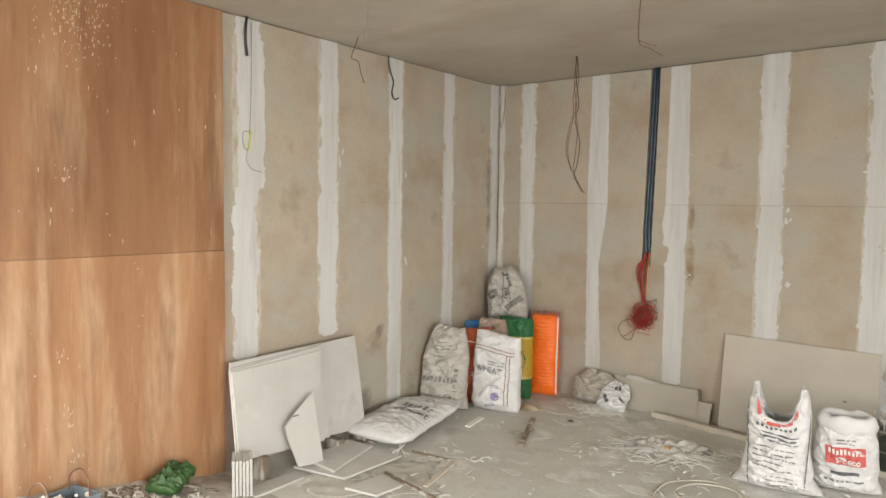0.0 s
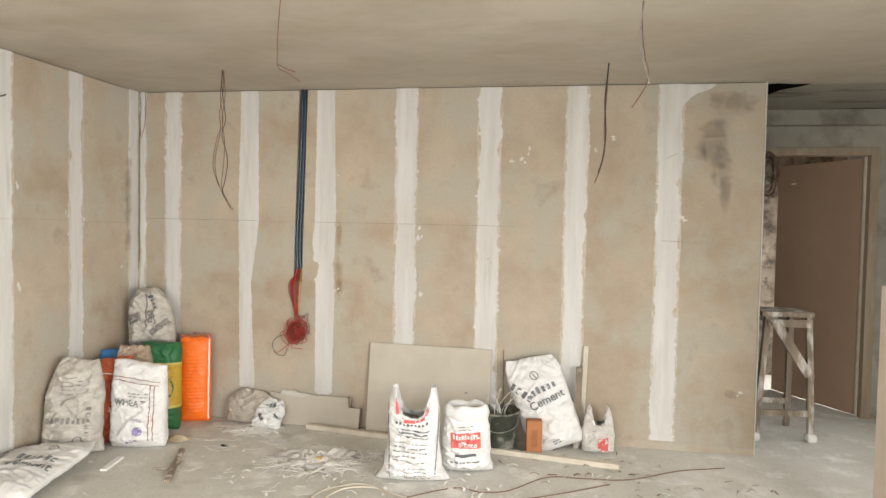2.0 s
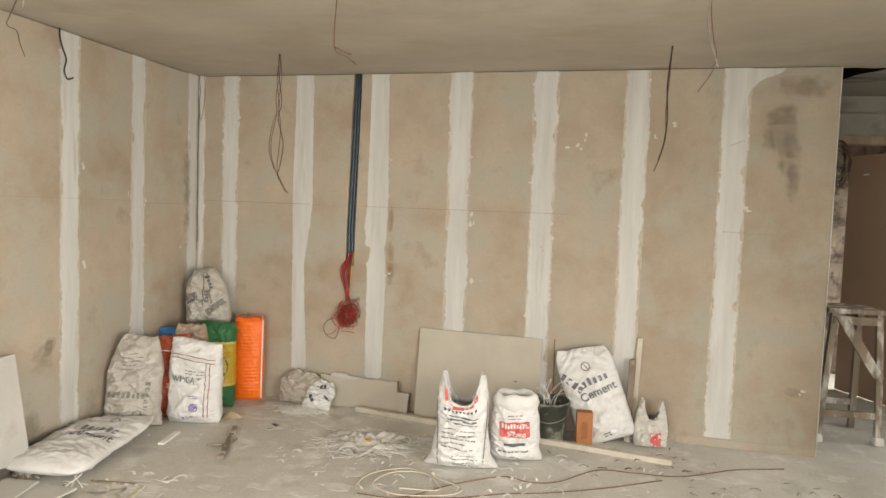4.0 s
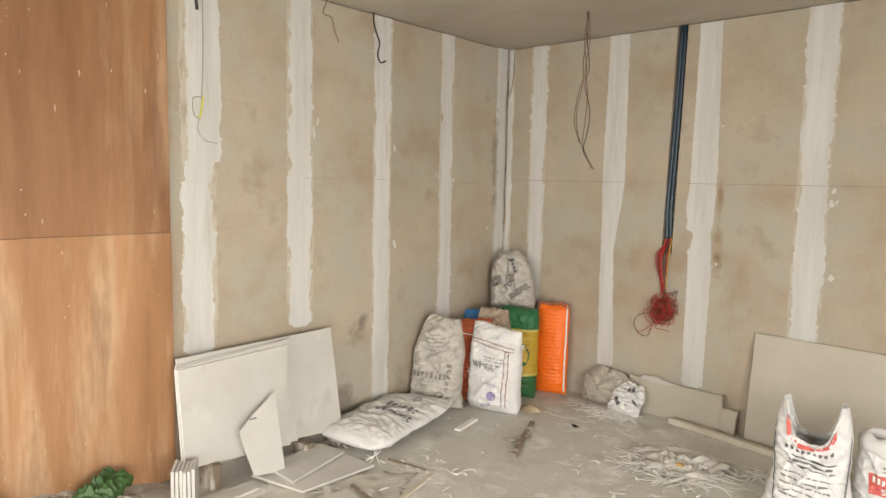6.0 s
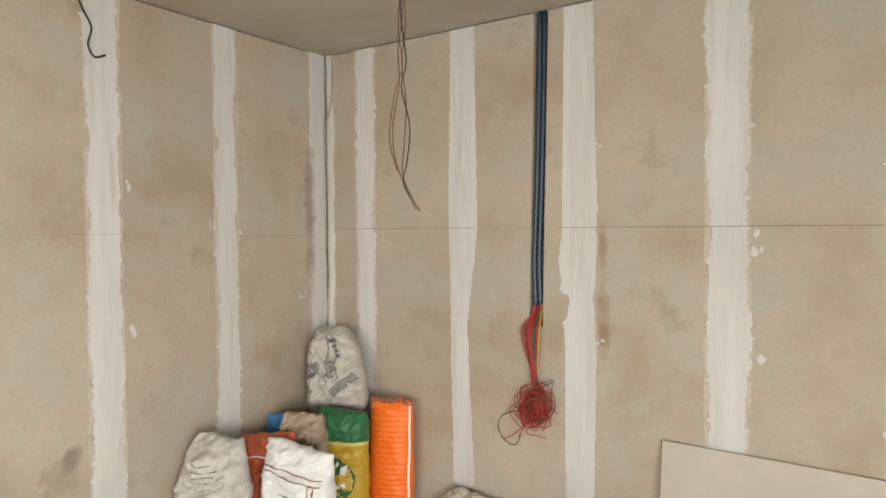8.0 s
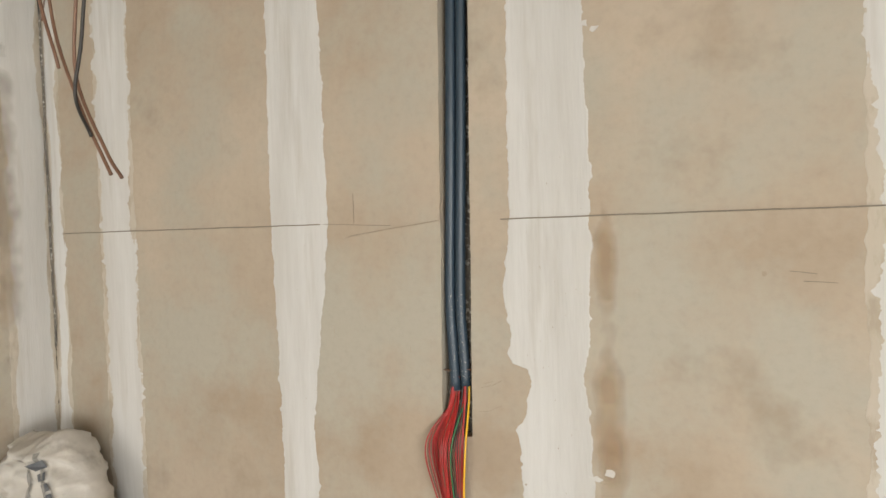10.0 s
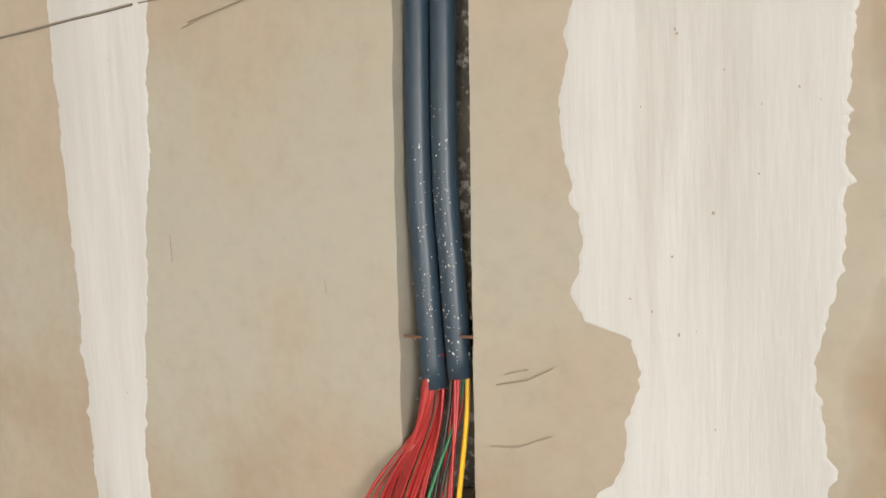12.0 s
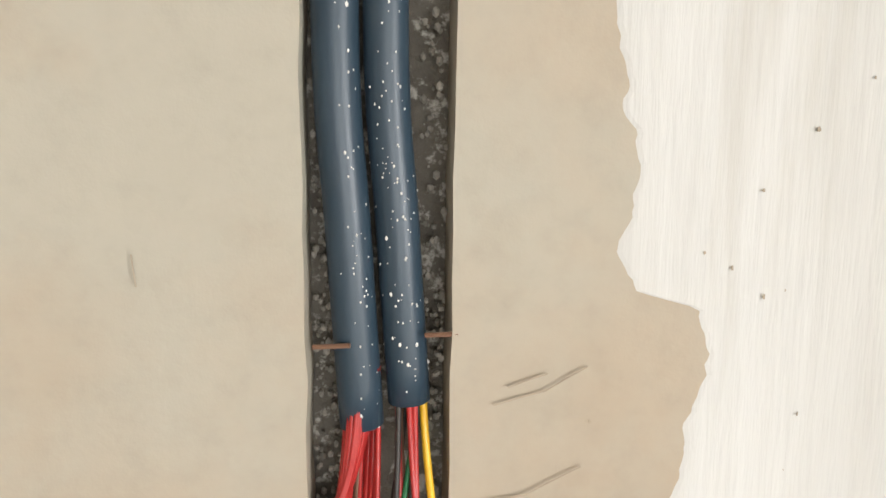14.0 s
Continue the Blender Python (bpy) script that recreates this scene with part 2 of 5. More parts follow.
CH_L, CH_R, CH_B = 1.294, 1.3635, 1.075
# panels stop 7 mm low; the dark backing colour gives the shadow line there
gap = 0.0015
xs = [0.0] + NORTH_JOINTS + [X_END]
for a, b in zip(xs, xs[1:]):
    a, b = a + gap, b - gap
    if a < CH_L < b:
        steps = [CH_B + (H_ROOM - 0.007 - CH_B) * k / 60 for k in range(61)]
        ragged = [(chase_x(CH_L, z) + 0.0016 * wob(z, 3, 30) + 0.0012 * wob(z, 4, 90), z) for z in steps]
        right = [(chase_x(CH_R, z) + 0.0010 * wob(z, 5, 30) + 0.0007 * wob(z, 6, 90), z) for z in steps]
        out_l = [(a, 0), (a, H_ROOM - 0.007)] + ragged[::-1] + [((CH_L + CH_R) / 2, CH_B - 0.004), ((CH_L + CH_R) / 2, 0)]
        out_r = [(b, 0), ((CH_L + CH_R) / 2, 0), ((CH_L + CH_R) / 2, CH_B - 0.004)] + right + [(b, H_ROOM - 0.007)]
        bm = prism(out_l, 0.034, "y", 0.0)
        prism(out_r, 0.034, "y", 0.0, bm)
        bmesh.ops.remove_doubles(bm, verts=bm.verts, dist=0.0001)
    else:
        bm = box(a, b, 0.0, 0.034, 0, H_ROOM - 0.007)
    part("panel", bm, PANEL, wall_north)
ys = [-0.001] + WEST_JOINTS + [-3.74]
for b, a in zip(ys, ys[1:]):
    part("panel", box(-0.034, 0.0, a + gap, b - gap, 0, H_ROOM - 0.007), PANEL, wall_west)
# end cap of the north wall
part("corner_bead", box(X_END, X_END + 0.006, -0.006, 0.112, 0, H_ROOM, 0.002), PUTTY, wall_north, "white corner strip")
part("skirting_board", box(3.74, X_END + 0.003, -0.005, -0.0005, 0, 0.05, 0.001), PANEL, wall_north, "low beige board strip")


def track(pairs, z):
    """A smooth edge through a few (z, a) pairs."""
    if z <= pairs[0][0]:
        return pairs[0][1]
    for (z0, a0), (z1, a1) in zip(pairs, pairs[1:]):
        if z <= z1:
            t = (z - z0) / (z1 - z0)
            t = t * t * (3 - 2 * t)
            return a0 + (a1 - a0) * t
    return pairs[-1][1]


def rough(z, seed, amp=1.0):
    """A broken trowel edge: rounded lobes, teeth, ragged fringe and a few long smears."""
    lobes = 0.5 - 1.9 * abs(wob(z, seed, 13))
    teeth = 0.8 * wob(z, seed + 1, 34) + 0.7 * (0.4 - abs(wob(z, seed + 2, 62))) + 0.38 * wob(z, seed + 3, 170) + 0.22 * wob(z, seed + 6, 390)
    torn = 0.030 * max(0, wob(z, seed + 4, 40) - 0.34) + 0.018 * max(0, wob(z, seed + 5, 95) - 0.40)
    return amp * (0.0055 * lobes + 0.0062 * teeth + torn)


def putty(axis, c, w, z0, z1, seed, parent, rag=1.0, left=None, right=None, bump_at=None, wash=True):
    """A trowelled strip over a joint, thin at its uneven edges."""
    bm = bmesh.new()
    n = int((z1 - z0) / 0.0028)
    rows = []
    for i in range(n + 1):
        z = z0 + (z1 - z0) * i / n
        end = min(1, 0.6 + 16 * (z - z0) + 0.25 * wob(z, seed + 40, 60)) if z0 > 0.1 else 1
        l = -w / 2 * (1 + 0.16 * wob(z, seed, 2.1)) + 0.014 * wob(z, seed + 1, 6)
        r = w / 2 * (1 + 0.16 * wob(z, seed + 3, 2.1)) + 0.015 * wob(z, seed + 4, 7)
        if left:
            l = track(left, z) - c
        if right:
            r = track(right, z) - c
        if bump_at:
            for zc, dl, dr, half in bump_at:
                s = max(0.0, min(1.0, (half - abs(z - zc)) / 0.012))
                l, r = l + dl * s, r + dr * s
        l = (l - 0.9 * rough(z, seed + 11, rag)) * end
        r = (r + rough(z, seed + 21, rag)) * end
        th = 0.0011 + 0.0003 * wob(z, seed + 8, 9)
        cols = ((l, 0.0), (l + 0.004, th * 0.6), (l + 0.3 * (r - l), th), (l + 0.62 * (r - l), th * 0.75), (r - 0.004, th * 0.6), (r, 0.0))
        if axis == "y":
            rows.append([bm.verts.new((c + a, 0.0002 - t, z)) for a, t in cols])
        else:
            rows.append([bm.verts.new((t - 0.0002, c - a, z)) for a, t in cols])
    for p, q in zip(rows, rows[1:]):
        for k in range(5):
            bm.faces.new((p[k], p[k + 1], q[k + 1], q[k]))
    if wash:
        skin = bmesh.new()
        rows, n = [], n // 2
        for i in range(n + 1):
            z = z0 + (z1 - z0) * i / n
            k = 1 if z0 < 0.1 else min(1, 0.3 + 14 * (z - z0))
            l = -w / 2 * k - 0.007 - 0.014 * abs(wob(z, seed + 51, 8)) - 0.005 * wob(z, seed + 52, 60) if not left else track(left, z) - c - 0.002 - 0.010 * max(0, wob(z, seed + 51, 9)) - 0.004 * wob(z, seed + 52, 70)
            r = w / 2 * k + 0.007 + 0.014 * abs(wob(z, seed + 53, 8)) + 0.005 * wob(z, seed + 54, 60) if not right else track(right, z) - c + 0.002 + 0.012 * max(0, wob(z, seed + 53, 9)) + 0.005 * wob(z, seed + 54, 70)
            cols = ((l, 0.0), (l + 0.002, 0.0005), (r - 0.002, 0.0005), (r, 0.0))
            rows.append([skin.verts.new((c + a, 0.0001 - t, z) if axis == "y" else (t - 0.0001, c - a, z)) for a, t in cols])
        for p, q in zip(rows, rows[1:]):
            for k in range(3):
                skin.faces.new((p[k], p[k + 1], q[k + 1], q[k]))
        part("filler_wash", skin, WASH, parent, "thin dusty smear beside the filler")
    return part("joint_filler", bm, PUTTY, parent, "white trowelled joint filler")


for i, (c, w, z0) in enumerate(zip(NORTH_JOINTS, (0.125, 0.145, 0.155, 0.15, 0.155, 0.145, 0.155), (0, 0.235, 0.23, 0, 0, 0, 0.06))):
    le = [(0.25, 1.472), (0.70, 1.472), (1.05, 1.470), (1.085, 1.468), (1.14, 1.482), (1.195, 1.494), (1.224, 1.490), (1.238, 1.454), (1.255, 1.443), (1.275, 1.450), (1.30, 1.453), (1.36, 1.442), (1.55, 1.458), (2.5, 1.468)] if i == 2 else [(0.25, 0.862), (1.0, 0.853), (1.25, 0.851), (1.5, 0.843), (2.5, 0.858)] if i == 1 else None
    ri = [(0.25, 1.61), (1.0, 1.619), (1.17, 1.611), (1.21, 1.604), (1.30, 1.616), (1.55, 1.622), (2.5, 1.605)] if i == 2 else [(0.25, 0.985), (0.95, 0.958), (1.04, 0.948), (1.16, 0.964), (1.27, 0.980), (1.41, 0.998), (1.55, 1.010), (2.5, 1.0)] if i == 1 else None
    putty("y", c, w, z0, H_ROOM - 0.004 - 0.002 * (i % 3), 11 * i + 3, wall_north, 0.75 if i in (1, 2) else 1.6, left=le, right=ri, wash=i not in (1, 2))
for i, (c, w, z0) in enumerate(zip(WEST_JOINTS[:4], (0.125, 0.14, 0.16, 0.165), (0.0, 0.0, 0.66, 0.61))):
    extra = [(1.36, 0.02, 0.01, 0.13), (0.98, 0.012, 0.012, 0.12), (2.0, -0.03, -0.02, 0.42)] if i == 3 else None
    putty("x", c, w, z0, H_ROOM - 0.005, 13 * i + 90, wall_west, 1.4, bump_at=extra)
# corner filler, one strip on each wall, with the open crack between them
putty("x", -0.068, 0.118, 0, H_ROOM, 171, wall_west, 0.6)
putty("y", 0.036, 0.045, 0, H_ROOM, 183, wall_north, 0.8)
bm = bmesh.new()
tube([Vector((0.010 + 0.005 * wob(z, 5, 8), -0.006, z)) for z in (1.2 + 0.02 * k for k in range(52))], 0.0035, 5, bm)
part("crack_filler", bm, CHASE, wall_west, "dark open crack in the corner")


def marks(segs, parent, r=0.0007, material=PENCIL):
    for a, b in segs:
        n = max(2, int(abs(b[0] - a[0]) / 0.05))
        pts = [Vector((a[0] + (b[0] - a[0]) * k / n, -0.0022, a[1] + (b[1] - a[1]) * k / n + 0.0012 * wob(k, a[0], 0.7))) for k in range(n + 1)]
        part("pencil_line", tube(pts, r, 4), material, parent)


marks([((3.975, 2.01), (4.06, 2.05)), ((3.55, 2.03), (3.66, 2.06)), ((4.28, 2.345), (4.52, 2.325)), ((4.30, 2.315), (4.46, 2.30)), ((4.11, 1.443), (4.24, 1.438))], wall_north, 0.0018, SCRATCH)
marks([((0.06, 1.536), (0.99, 1.534)), ((1.44, 1.531), (2.95, 1.528)), ((3.96, 1.448), (4.27, 1.437))], wall_north, 0.0014)
part("pencil_line", tube([Vector((0.0022, y, 1.50 + 0.006 * wob(y, 4, 9))) for y in (-0.62, -0.5, -0.42, -0.34, -0.25, -0.16)], 0.0012, 4), PENCIL, wall_west)
part("pencil_line", tube([Vector((0.0022, y, 1.515 + 0.004 * wob(y, 7, 9))) for y in (-1.9, -1.6, -1.3, -1.0, -0.75)], 0.0008, 4), PENCIL, wall_west)
# filler dragged sideways under the ceiling
part("joint_filler", prism([(4.05, 2.512), (4.29, 2.512), (4.262, 2.486), (4.215, 2.464), (4.17, 2.452), (4.125, 2.424), (4.098, 2.388), (4.05, 2.40)], -0.0012, "y", -0.0003), PUTTY, wall_north, "white filler dragged along under the ceiling")
marks([((0.06, 1.536), (0.99, 1.534)), ((1.00, 1.534), (1.18, 1.526)), ((1.44, 1.531), (2.85, 1.528)), ((3.96, 1.448), (4.27, 1.437)),
       ((1.085, 1.535), (1.085, 1.60)),
       ((2.00, 1.42), (1.96, 1.425)), ((2.03, 1.405), (1.98, 1.408))], wall_north)

marks([((1.07, 1.505), (1.30, 1.533)), ((1.30, 1.533), (1.312, 1.58))], wall_north, 0.001, SCRATCH)
marks([((1.378, 1.130), (1.40, 1.132)), ((1.40, 1.132), (1.43, 1.146)), ((1.385, 1.181), (1.41, 1.187)), ((1.41, 1.187), (1.432, 1.199)), ((1.392, 1.190), (1.412, 1.196)), ((1.06, 1.50), (1.12, 1.512)), ((1.02, 1.30), (1.021, 1.27)), ((1.22, 1.26), (1.221, 1.245))], wall_north, 0.0004, SCRATCH)
# scraped brown patches and flecks beside the filler
rnd = random.Random(17)
bm = bmesh.new()
for i in range(70):
    j = rnd.choice((0.95, 1.54, 1.54, 1.56, 2.15))
    x, z, q = j + rnd.gauss(0, 0.045), rnd.uniform(0.95, 1.7), rnd.uniform(0.0002, 0.0009)
    prism([(x + q * rnd.uniform(0.5, 1.4) * math.cos(t), z + q * rnd.uniform(0.7, 2.2) * math.sin(t)) for t in (0, 1.05, 2.1, 3.14, 4.2, 5.2)], -0.0003, "y", -0.0016, bm)
for x, z, q in ((1.475, 0.62, 0.004), (1.474, 0.76, 0.0035), (1.478, 0.99, 0.003), (2.77, 1.29, 0.007), (2.79, 1.265, 0.006), (2.755, 1.33, 0.003), (2.78, 1.35, 0.003), (3.13, 0.98, 0.005), (3.45, 0.74, 0.003), (3.40, 0.60, 0.003), (1.92, 1.42, 0.006), (4.23, 1.45, 0.005), (4.50, 1.2, 0.004), (4.47, 0.95, 0.003), (0.93, 0.55, 0.003)):
    prism([(x + q * rnd.uniform(0.6, 1.3) * math.cos(t), z + q * rnd.uniform(0.5, 1.2) * math.sin(t)) for t in (0, 1.05, 2.1, 3.14, 4.2, 5.2)], -0.0003, "y", -0.0016, bm)
part("dark_fleck", bm, SCRATCH, wall_north)

# rest of the room behind the camera; the east wall's openings are added for lamps
bm = box(6.2, 6.35, -8.0, -6.85, 0, 2.8)
box(6.2, 6.35, -3.55, -0.9, 0, 2.8, 0, bm)
box(6.2, 6.35, 0.7, 1.45, 0, 2.8, 0, bm)
box(6.2, 6.35, -0.9, 0.7, 0, 0.9, 0, bm)
box(6.2, 6.35, -0.9, 0.7, 2.1, 2.8, 0, bm)
box(6.2, 6.35, 2.45, 4.6, 0, 2.8, 0, bm)
box(6.2, 6.35, 1.45, 2.45, 2.3, 2.8, 0, bm)
box(6.2, 6.35, -6.85, -3.55, 2.38, 2.8, 0, bm)
box(6.2, 6.35, -6.85, -3.55, 0, 0.3, 0, bm)
tagged(link_mesh("wall_east", bm, PLASTER), "unseen grey plastered wall with openings added for the lamps", "wall", kind="structure")
bm = box(-0.11, 0.0, -8.0, -6.45, 0, H_ROOM)
box(-0.11, 0.0, -6.45, -3.76, 2.35, H_ROOM, 0, bm)
tagged(link_mesh("wall_west_rest", bm, PLASTER), "grey plastered wall beside a wide opening", "wall", kind="structure")
bm = box(-0.11, 0.7, -8.0, -7.7, 0, H_ROOM)
box(5.1, 6.35, -8.0, -7.7, 0, H_ROOM, 0, bm)
box(0.7, 5.1, -8.0, -7.7, 2.4, H_ROOM, 0, bm)
tagged(link_mesh("wall_south", bm, PLASTER), "grey plastered wall with a wide opening", "wall", kind="structure")
tagged(link_mesh("ground", box(-60, 60, -60, 60, -0.4, -0.13), FLOOR), "grey bare ground outside", "ground", kind="structure")

# plywood sheets fixed over the end of the west wall
plywood = thing("plywood_screen", 0.0, -3.215, 0.0, "reddish brown plywood sheets nailed over the wall, scuffed", "plywood")
part("upper_sheet", box(0.002, 0.016, -0.60, 0.53, 1.2395, H_ROOM - 0.004, 0.002), PLY_DARK, plywood, "darker upper plywood sheet")
part("lower_sheet", box(0.004, 0.018, -0.60, 0.532, 0.012, 1.238, 0.002), PLY, plywood)

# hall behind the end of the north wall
tagged(link_mesh("wall_hall_side", box(3.5, 4.80, 1.2, 1.32, 0, H_ROOM), DARK_RUBBLE), "dark rubble wall beside the doorway", "wall", kind="structure")
bm = box(5.83, 6.2, 1.2, 1.32, 0, H_ROOM)
box(4.80, 5.83, 1.2, 1.32, 2.22, H_ROOM, 0, bm)
tagged(link_mesh("wall_hall", bm, PLASTER), "rough grey plastered wall with a doorway", "wall", kind="structure")
tagged(link_mesh("hall_beam", box(3.5, 6.2, 1.1, 1.2, 2.40, H_ROOM), PLASTER), "grey concrete beam over the doorway", "beam", kind="structure")
tagged(link_mesh("wall_hall_west", box(3.4, 3.5, 0.11, 4.6, 0, H_ROOM), PLASTER), "grey plastered wall", "wall", kind="structure")
tagged(link_mesh("wall_back_room", box(3.4, 6.2, 2.75, 2.85, 0, H_ROOM), DARK_RUBBLE), "rough grey plastered wall", "wall", kind="structure")


def stain_mat(name, colour, size, seed):
    """A soft-edged dirty mark that thins out to nothing."""
    m = bpy.data.materials.new(name)
    m.use_nodes = True
    n, k = m.node_tree.nodes, m.node_tree.links
    p = n["Principled BSDF"]
    p.inputs["Base Color"].default_value, p.inputs["Roughness"].default_value = (*colour, 1), 0.9
    tc = n.new("ShaderNodeTexCoord")
    g = n.new("ShaderNodeTexGradient")
    g.gradient_type = "SPHERICAL"
    mp = n.new("ShaderNodeMapping")
    mp.inputs["Scale"].default_value = (1 / size[0], 1, 1 / size[1])
    k.new(tc.outputs["Object"], mp.inputs[0])
    k.new(mp.outputs[0], g.inputs[0])
    t = n.new("ShaderNodeTexNoise")
    t.inputs["Scale"].default_value, t.inputs["Detail"].default_value = 11, 8
    shift = n.new("ShaderNodeMapping")
    shift.inputs["Location"].default_value = (seed * 3.7, seed, seed * 1.9)
    k.new(tc.outputs["Object"], shift.inputs[0])
    k.new(shift.outputs[0], t.inputs[0])
    half = n.new("ShaderNodeMath")
    half.operation, half.inputs[1].default_value, half.inputs[2].default_value = "MULTIPLY_ADD", 1.5, -0.75
    k.new(t.outputs["Fac"], half.inputs[0])
    both = n.new("ShaderNodeMath")
    k.new(half.outputs[0], both.inputs[0])
    k.new(g.outputs["Fac"], both.inputs[1])
    r = n.new("ShaderNodeMapRange")
    r.inputs[1].default_value, r.inputs[2].default_value, r.inputs[4].default_value = 0.18, 0.78, 0.36
    k.new(both.outputs[0], r.inputs[0])
    fade = n.new("ShaderNodeMapRange")
    fade.inputs[2].default_value = 0.25
    k.new(g.outputs["Fac"], fade.inputs[0])
    mul = n.new("ShaderNodeMath")
    mul.operation = "MULTIPLY"
    k.new(r.outputs[0], mul.inputs[0])
    k.new(fade.outputs[0], mul.inputs[1])
    k.new(mul.outputs[0], p.inputs["Alpha"])
    return m


def stain(parent, wall, a, z, w, h, colour, seed, turn=0):
    ob = part("dirt_stain", box(-w, w, -0.0004, 0.0, -h, h), stain_mat("dirt_stain", colour, (w, h), seed), parent, "dark dirty smudge")
    ob.matrix_world = pose(a, -0.0008, z, 0, turn, 0) if wall == "n" else pose(0.0008, a, z, 0, 0, 90) @ pose(0, 0, 0, 0, turn, 0)
    ob.visible_shadow = False


DIRT, TAN, BROWN_BARE = (0.225, 0.178, 0.13), (0.345, 0.275, 0.20), (0.36, 0.245, 0.135)
SOOTY = (0.27, 0.218, 0.163)
for a, z, w, h, c, t in ((1.650, 1.17, 0.04, 0.20, BROWN_BARE, 0), (1.655, 1.05, 0.04, 0.12, BROWN_BARE, 0), (1.650, 1.45, 0.03, 0.14, BROWN_BARE, 0),
                         (4.27, 2.16, 0.12, 0.20, SOOTY, 8), (4.335, 2.16, 0.05, 0.18, SOOTY, -6), (4.25, 2.05, 0.12, 0.10, SOOTY, 0), (4.345, 1.92, 0.09, 0.24, SOOTY, -8), (4.365, 1.78, 0.06, 0.16, SOOTY, 0),
                         (4.40, 2.40, 0.2, 0.10, TAN, 5), (4.45, 0.42, 0.08, 0.05, TAN, 30)):
    stain(wall_north, "n", a, z, w, h, c, a, t)
for a, z, w, h, c, t in ((-1.50, 0.55, 0.10, 0.12, TAN, 35), (-1.45, 0.62, 0.05, 0.08, DIRT, 20), (-0.13, 1.65, 0.06, 0.6, TAN, 0), (-1.6, 0.15, 0.14, 0.15, DIRT, 0)):
    stain(wall_west, "w", a, z, w, h, c, -a, t)


# ---- sacks ----
def weave(name, a, b, rough=0.6, c=None, cedge=(0.55, 0.75), cscale=6.0, bands=None, sheen=0.4, crumple=0.65):
    m = mat(name, a, b, 7, rough, c, cscale, cedge, 0.22, 260, spec=sheen, crumple=crumple)
    if bands:
        n, k = m.node_tree.nodes, m.node_tree.links
        p = n["Principled BSDF"]
        tc = n.new("ShaderNodeTexCoord")
        sx = n.new("ShaderNodeSeparateXYZ")
        k.new(tc.outputs["Object"], sx.inputs[0])
        cr = n.new("ShaderNodeValToRGB")
        cr.color_ramp.interpolation = "CONSTANT"
        e = cr.color_ramp.elements
        e[0].position, e[0].color = bands[0][0], (*bands[0][1], 1)
        e[1].position, e[1].color = bands[1][0], (*bands[1][1], 1)
        for pos, col in bands[2:]:
            x = e.new(pos)
            x.color = (*col, 1)
        k.new(sx.outputs[2], cr.inputs[0])
        mx = n.new("ShaderNodeMix")
        mx.data_type, mx.blend_type = "RGBA", "MULTIPLY"
        mx.inputs[0].default_value = 1
        old = p.inputs["Base Color"].links[0].from_socket
        k.new(old, mx.inputs[6])
        k.new(cr.outputs[0], mx.inputs[7])
        k.new(mx.outputs[2], p.inputs["Base Color"])
    return m


WHITE_SACK = weave("white_woven_plastic", (0.63, 0.625, 0.61), (0.72, 0.715, 0.70), 0.5, (0.46, 0.44, 0.40), (0.58, 0.80), crumple=0.5)
GREY_SACK = weave("dusty_woven_plastic", (0.39, 0.365, 0.32), (0.56, 0.53, 0.48), 0.6, (0.25, 0.225, 0.19), (0.54, 0.72), crumple=0.6)
DUST_SACK = weave("dust_caked_plastic", (0.37, 0.335, 0.28), (0.50, 0.465, 0.40), 0.7, (0.30, 0.27, 0.22), (0.5, 0.7), crumple=0.5)
ORANGE_SACK = weave("orange_woven_plastic", (0.86, 0.15, 0.012), (0.95, 0.20, 0.02), 0.38)
RUST_SACK = weave("rust_red_plastic", (0.36, 0.075, 0.03), (0.46, 0.11, 0.05), 0.45)
GREEN_SACK = weave("green_yellow_plastic", (0.9, 0.9, 0.9), (1, 1, 1), 0.42, bands=[(0.0, (0.03, 0.13, 0.045)), (0.165, (0.55, 0.46, 0.10)), (0.185, (0.50, 0.33, 0.035)), (0.475, (0.6, 0.5, 0.14)), (0.49, (0.025, 0.14, 0.05))])
BROWN_SACK = weave("brown_cloth", (0.33, 0.25, 0.185), (0.45, 0.36, 0.28), 0.8)
BLUE_SACK = weave("blue_plastic", (0.03, 0.17, 0.42), (0.05, 0.22, 0.5), 0.4)
CLEAR_BAG = weave("thin_white_plastic", (0.52, 0.50, 0.46), (0.62, 0.60, 0.56), 0.35)
INK = mat("dark_ink", (0.07, 0.075, 0.085), (0.14, 0.145, 0.15), 60, 0.6, bump=0)
INK_MID = mat("grey_ink", (0.13, 0.135, 0.14), (0.22, 0.225, 0.23), 60, 0.6, bump=0)
INK_GREY = mat("faded_ink", (0.17, 0.16, 0.145), (0.27, 0.26, 0.235), 50, 0.7, bump=0)
INK_RED = mat("red_ink", (0.52, 0.085, 0.075), (0.62, 0.14, 0.12), 50, 0.6, bump=0)
INK_BLUE = mat("violet_ink", (0.22, 0.18, 0.36), (0.32, 0.27, 0.45), 50, 0.6, bump=0)
INK_MAROON = mat("brown_ink", (0.22, 0.10, 0.07), (0.3, 0.15, 0.11), 50, 0.6, bump=0)
INK_WHITE = mat("white_ink", (0.7, 0.7, 0.66), (0.78, 0.78, 0.74), 50, 0.6, bump=0)
INK_GREEN = mat("green_ink", (0.02, 0.10, 0.035), (0.03, 0.13, 0.05), 50, 0.6, bump=0)


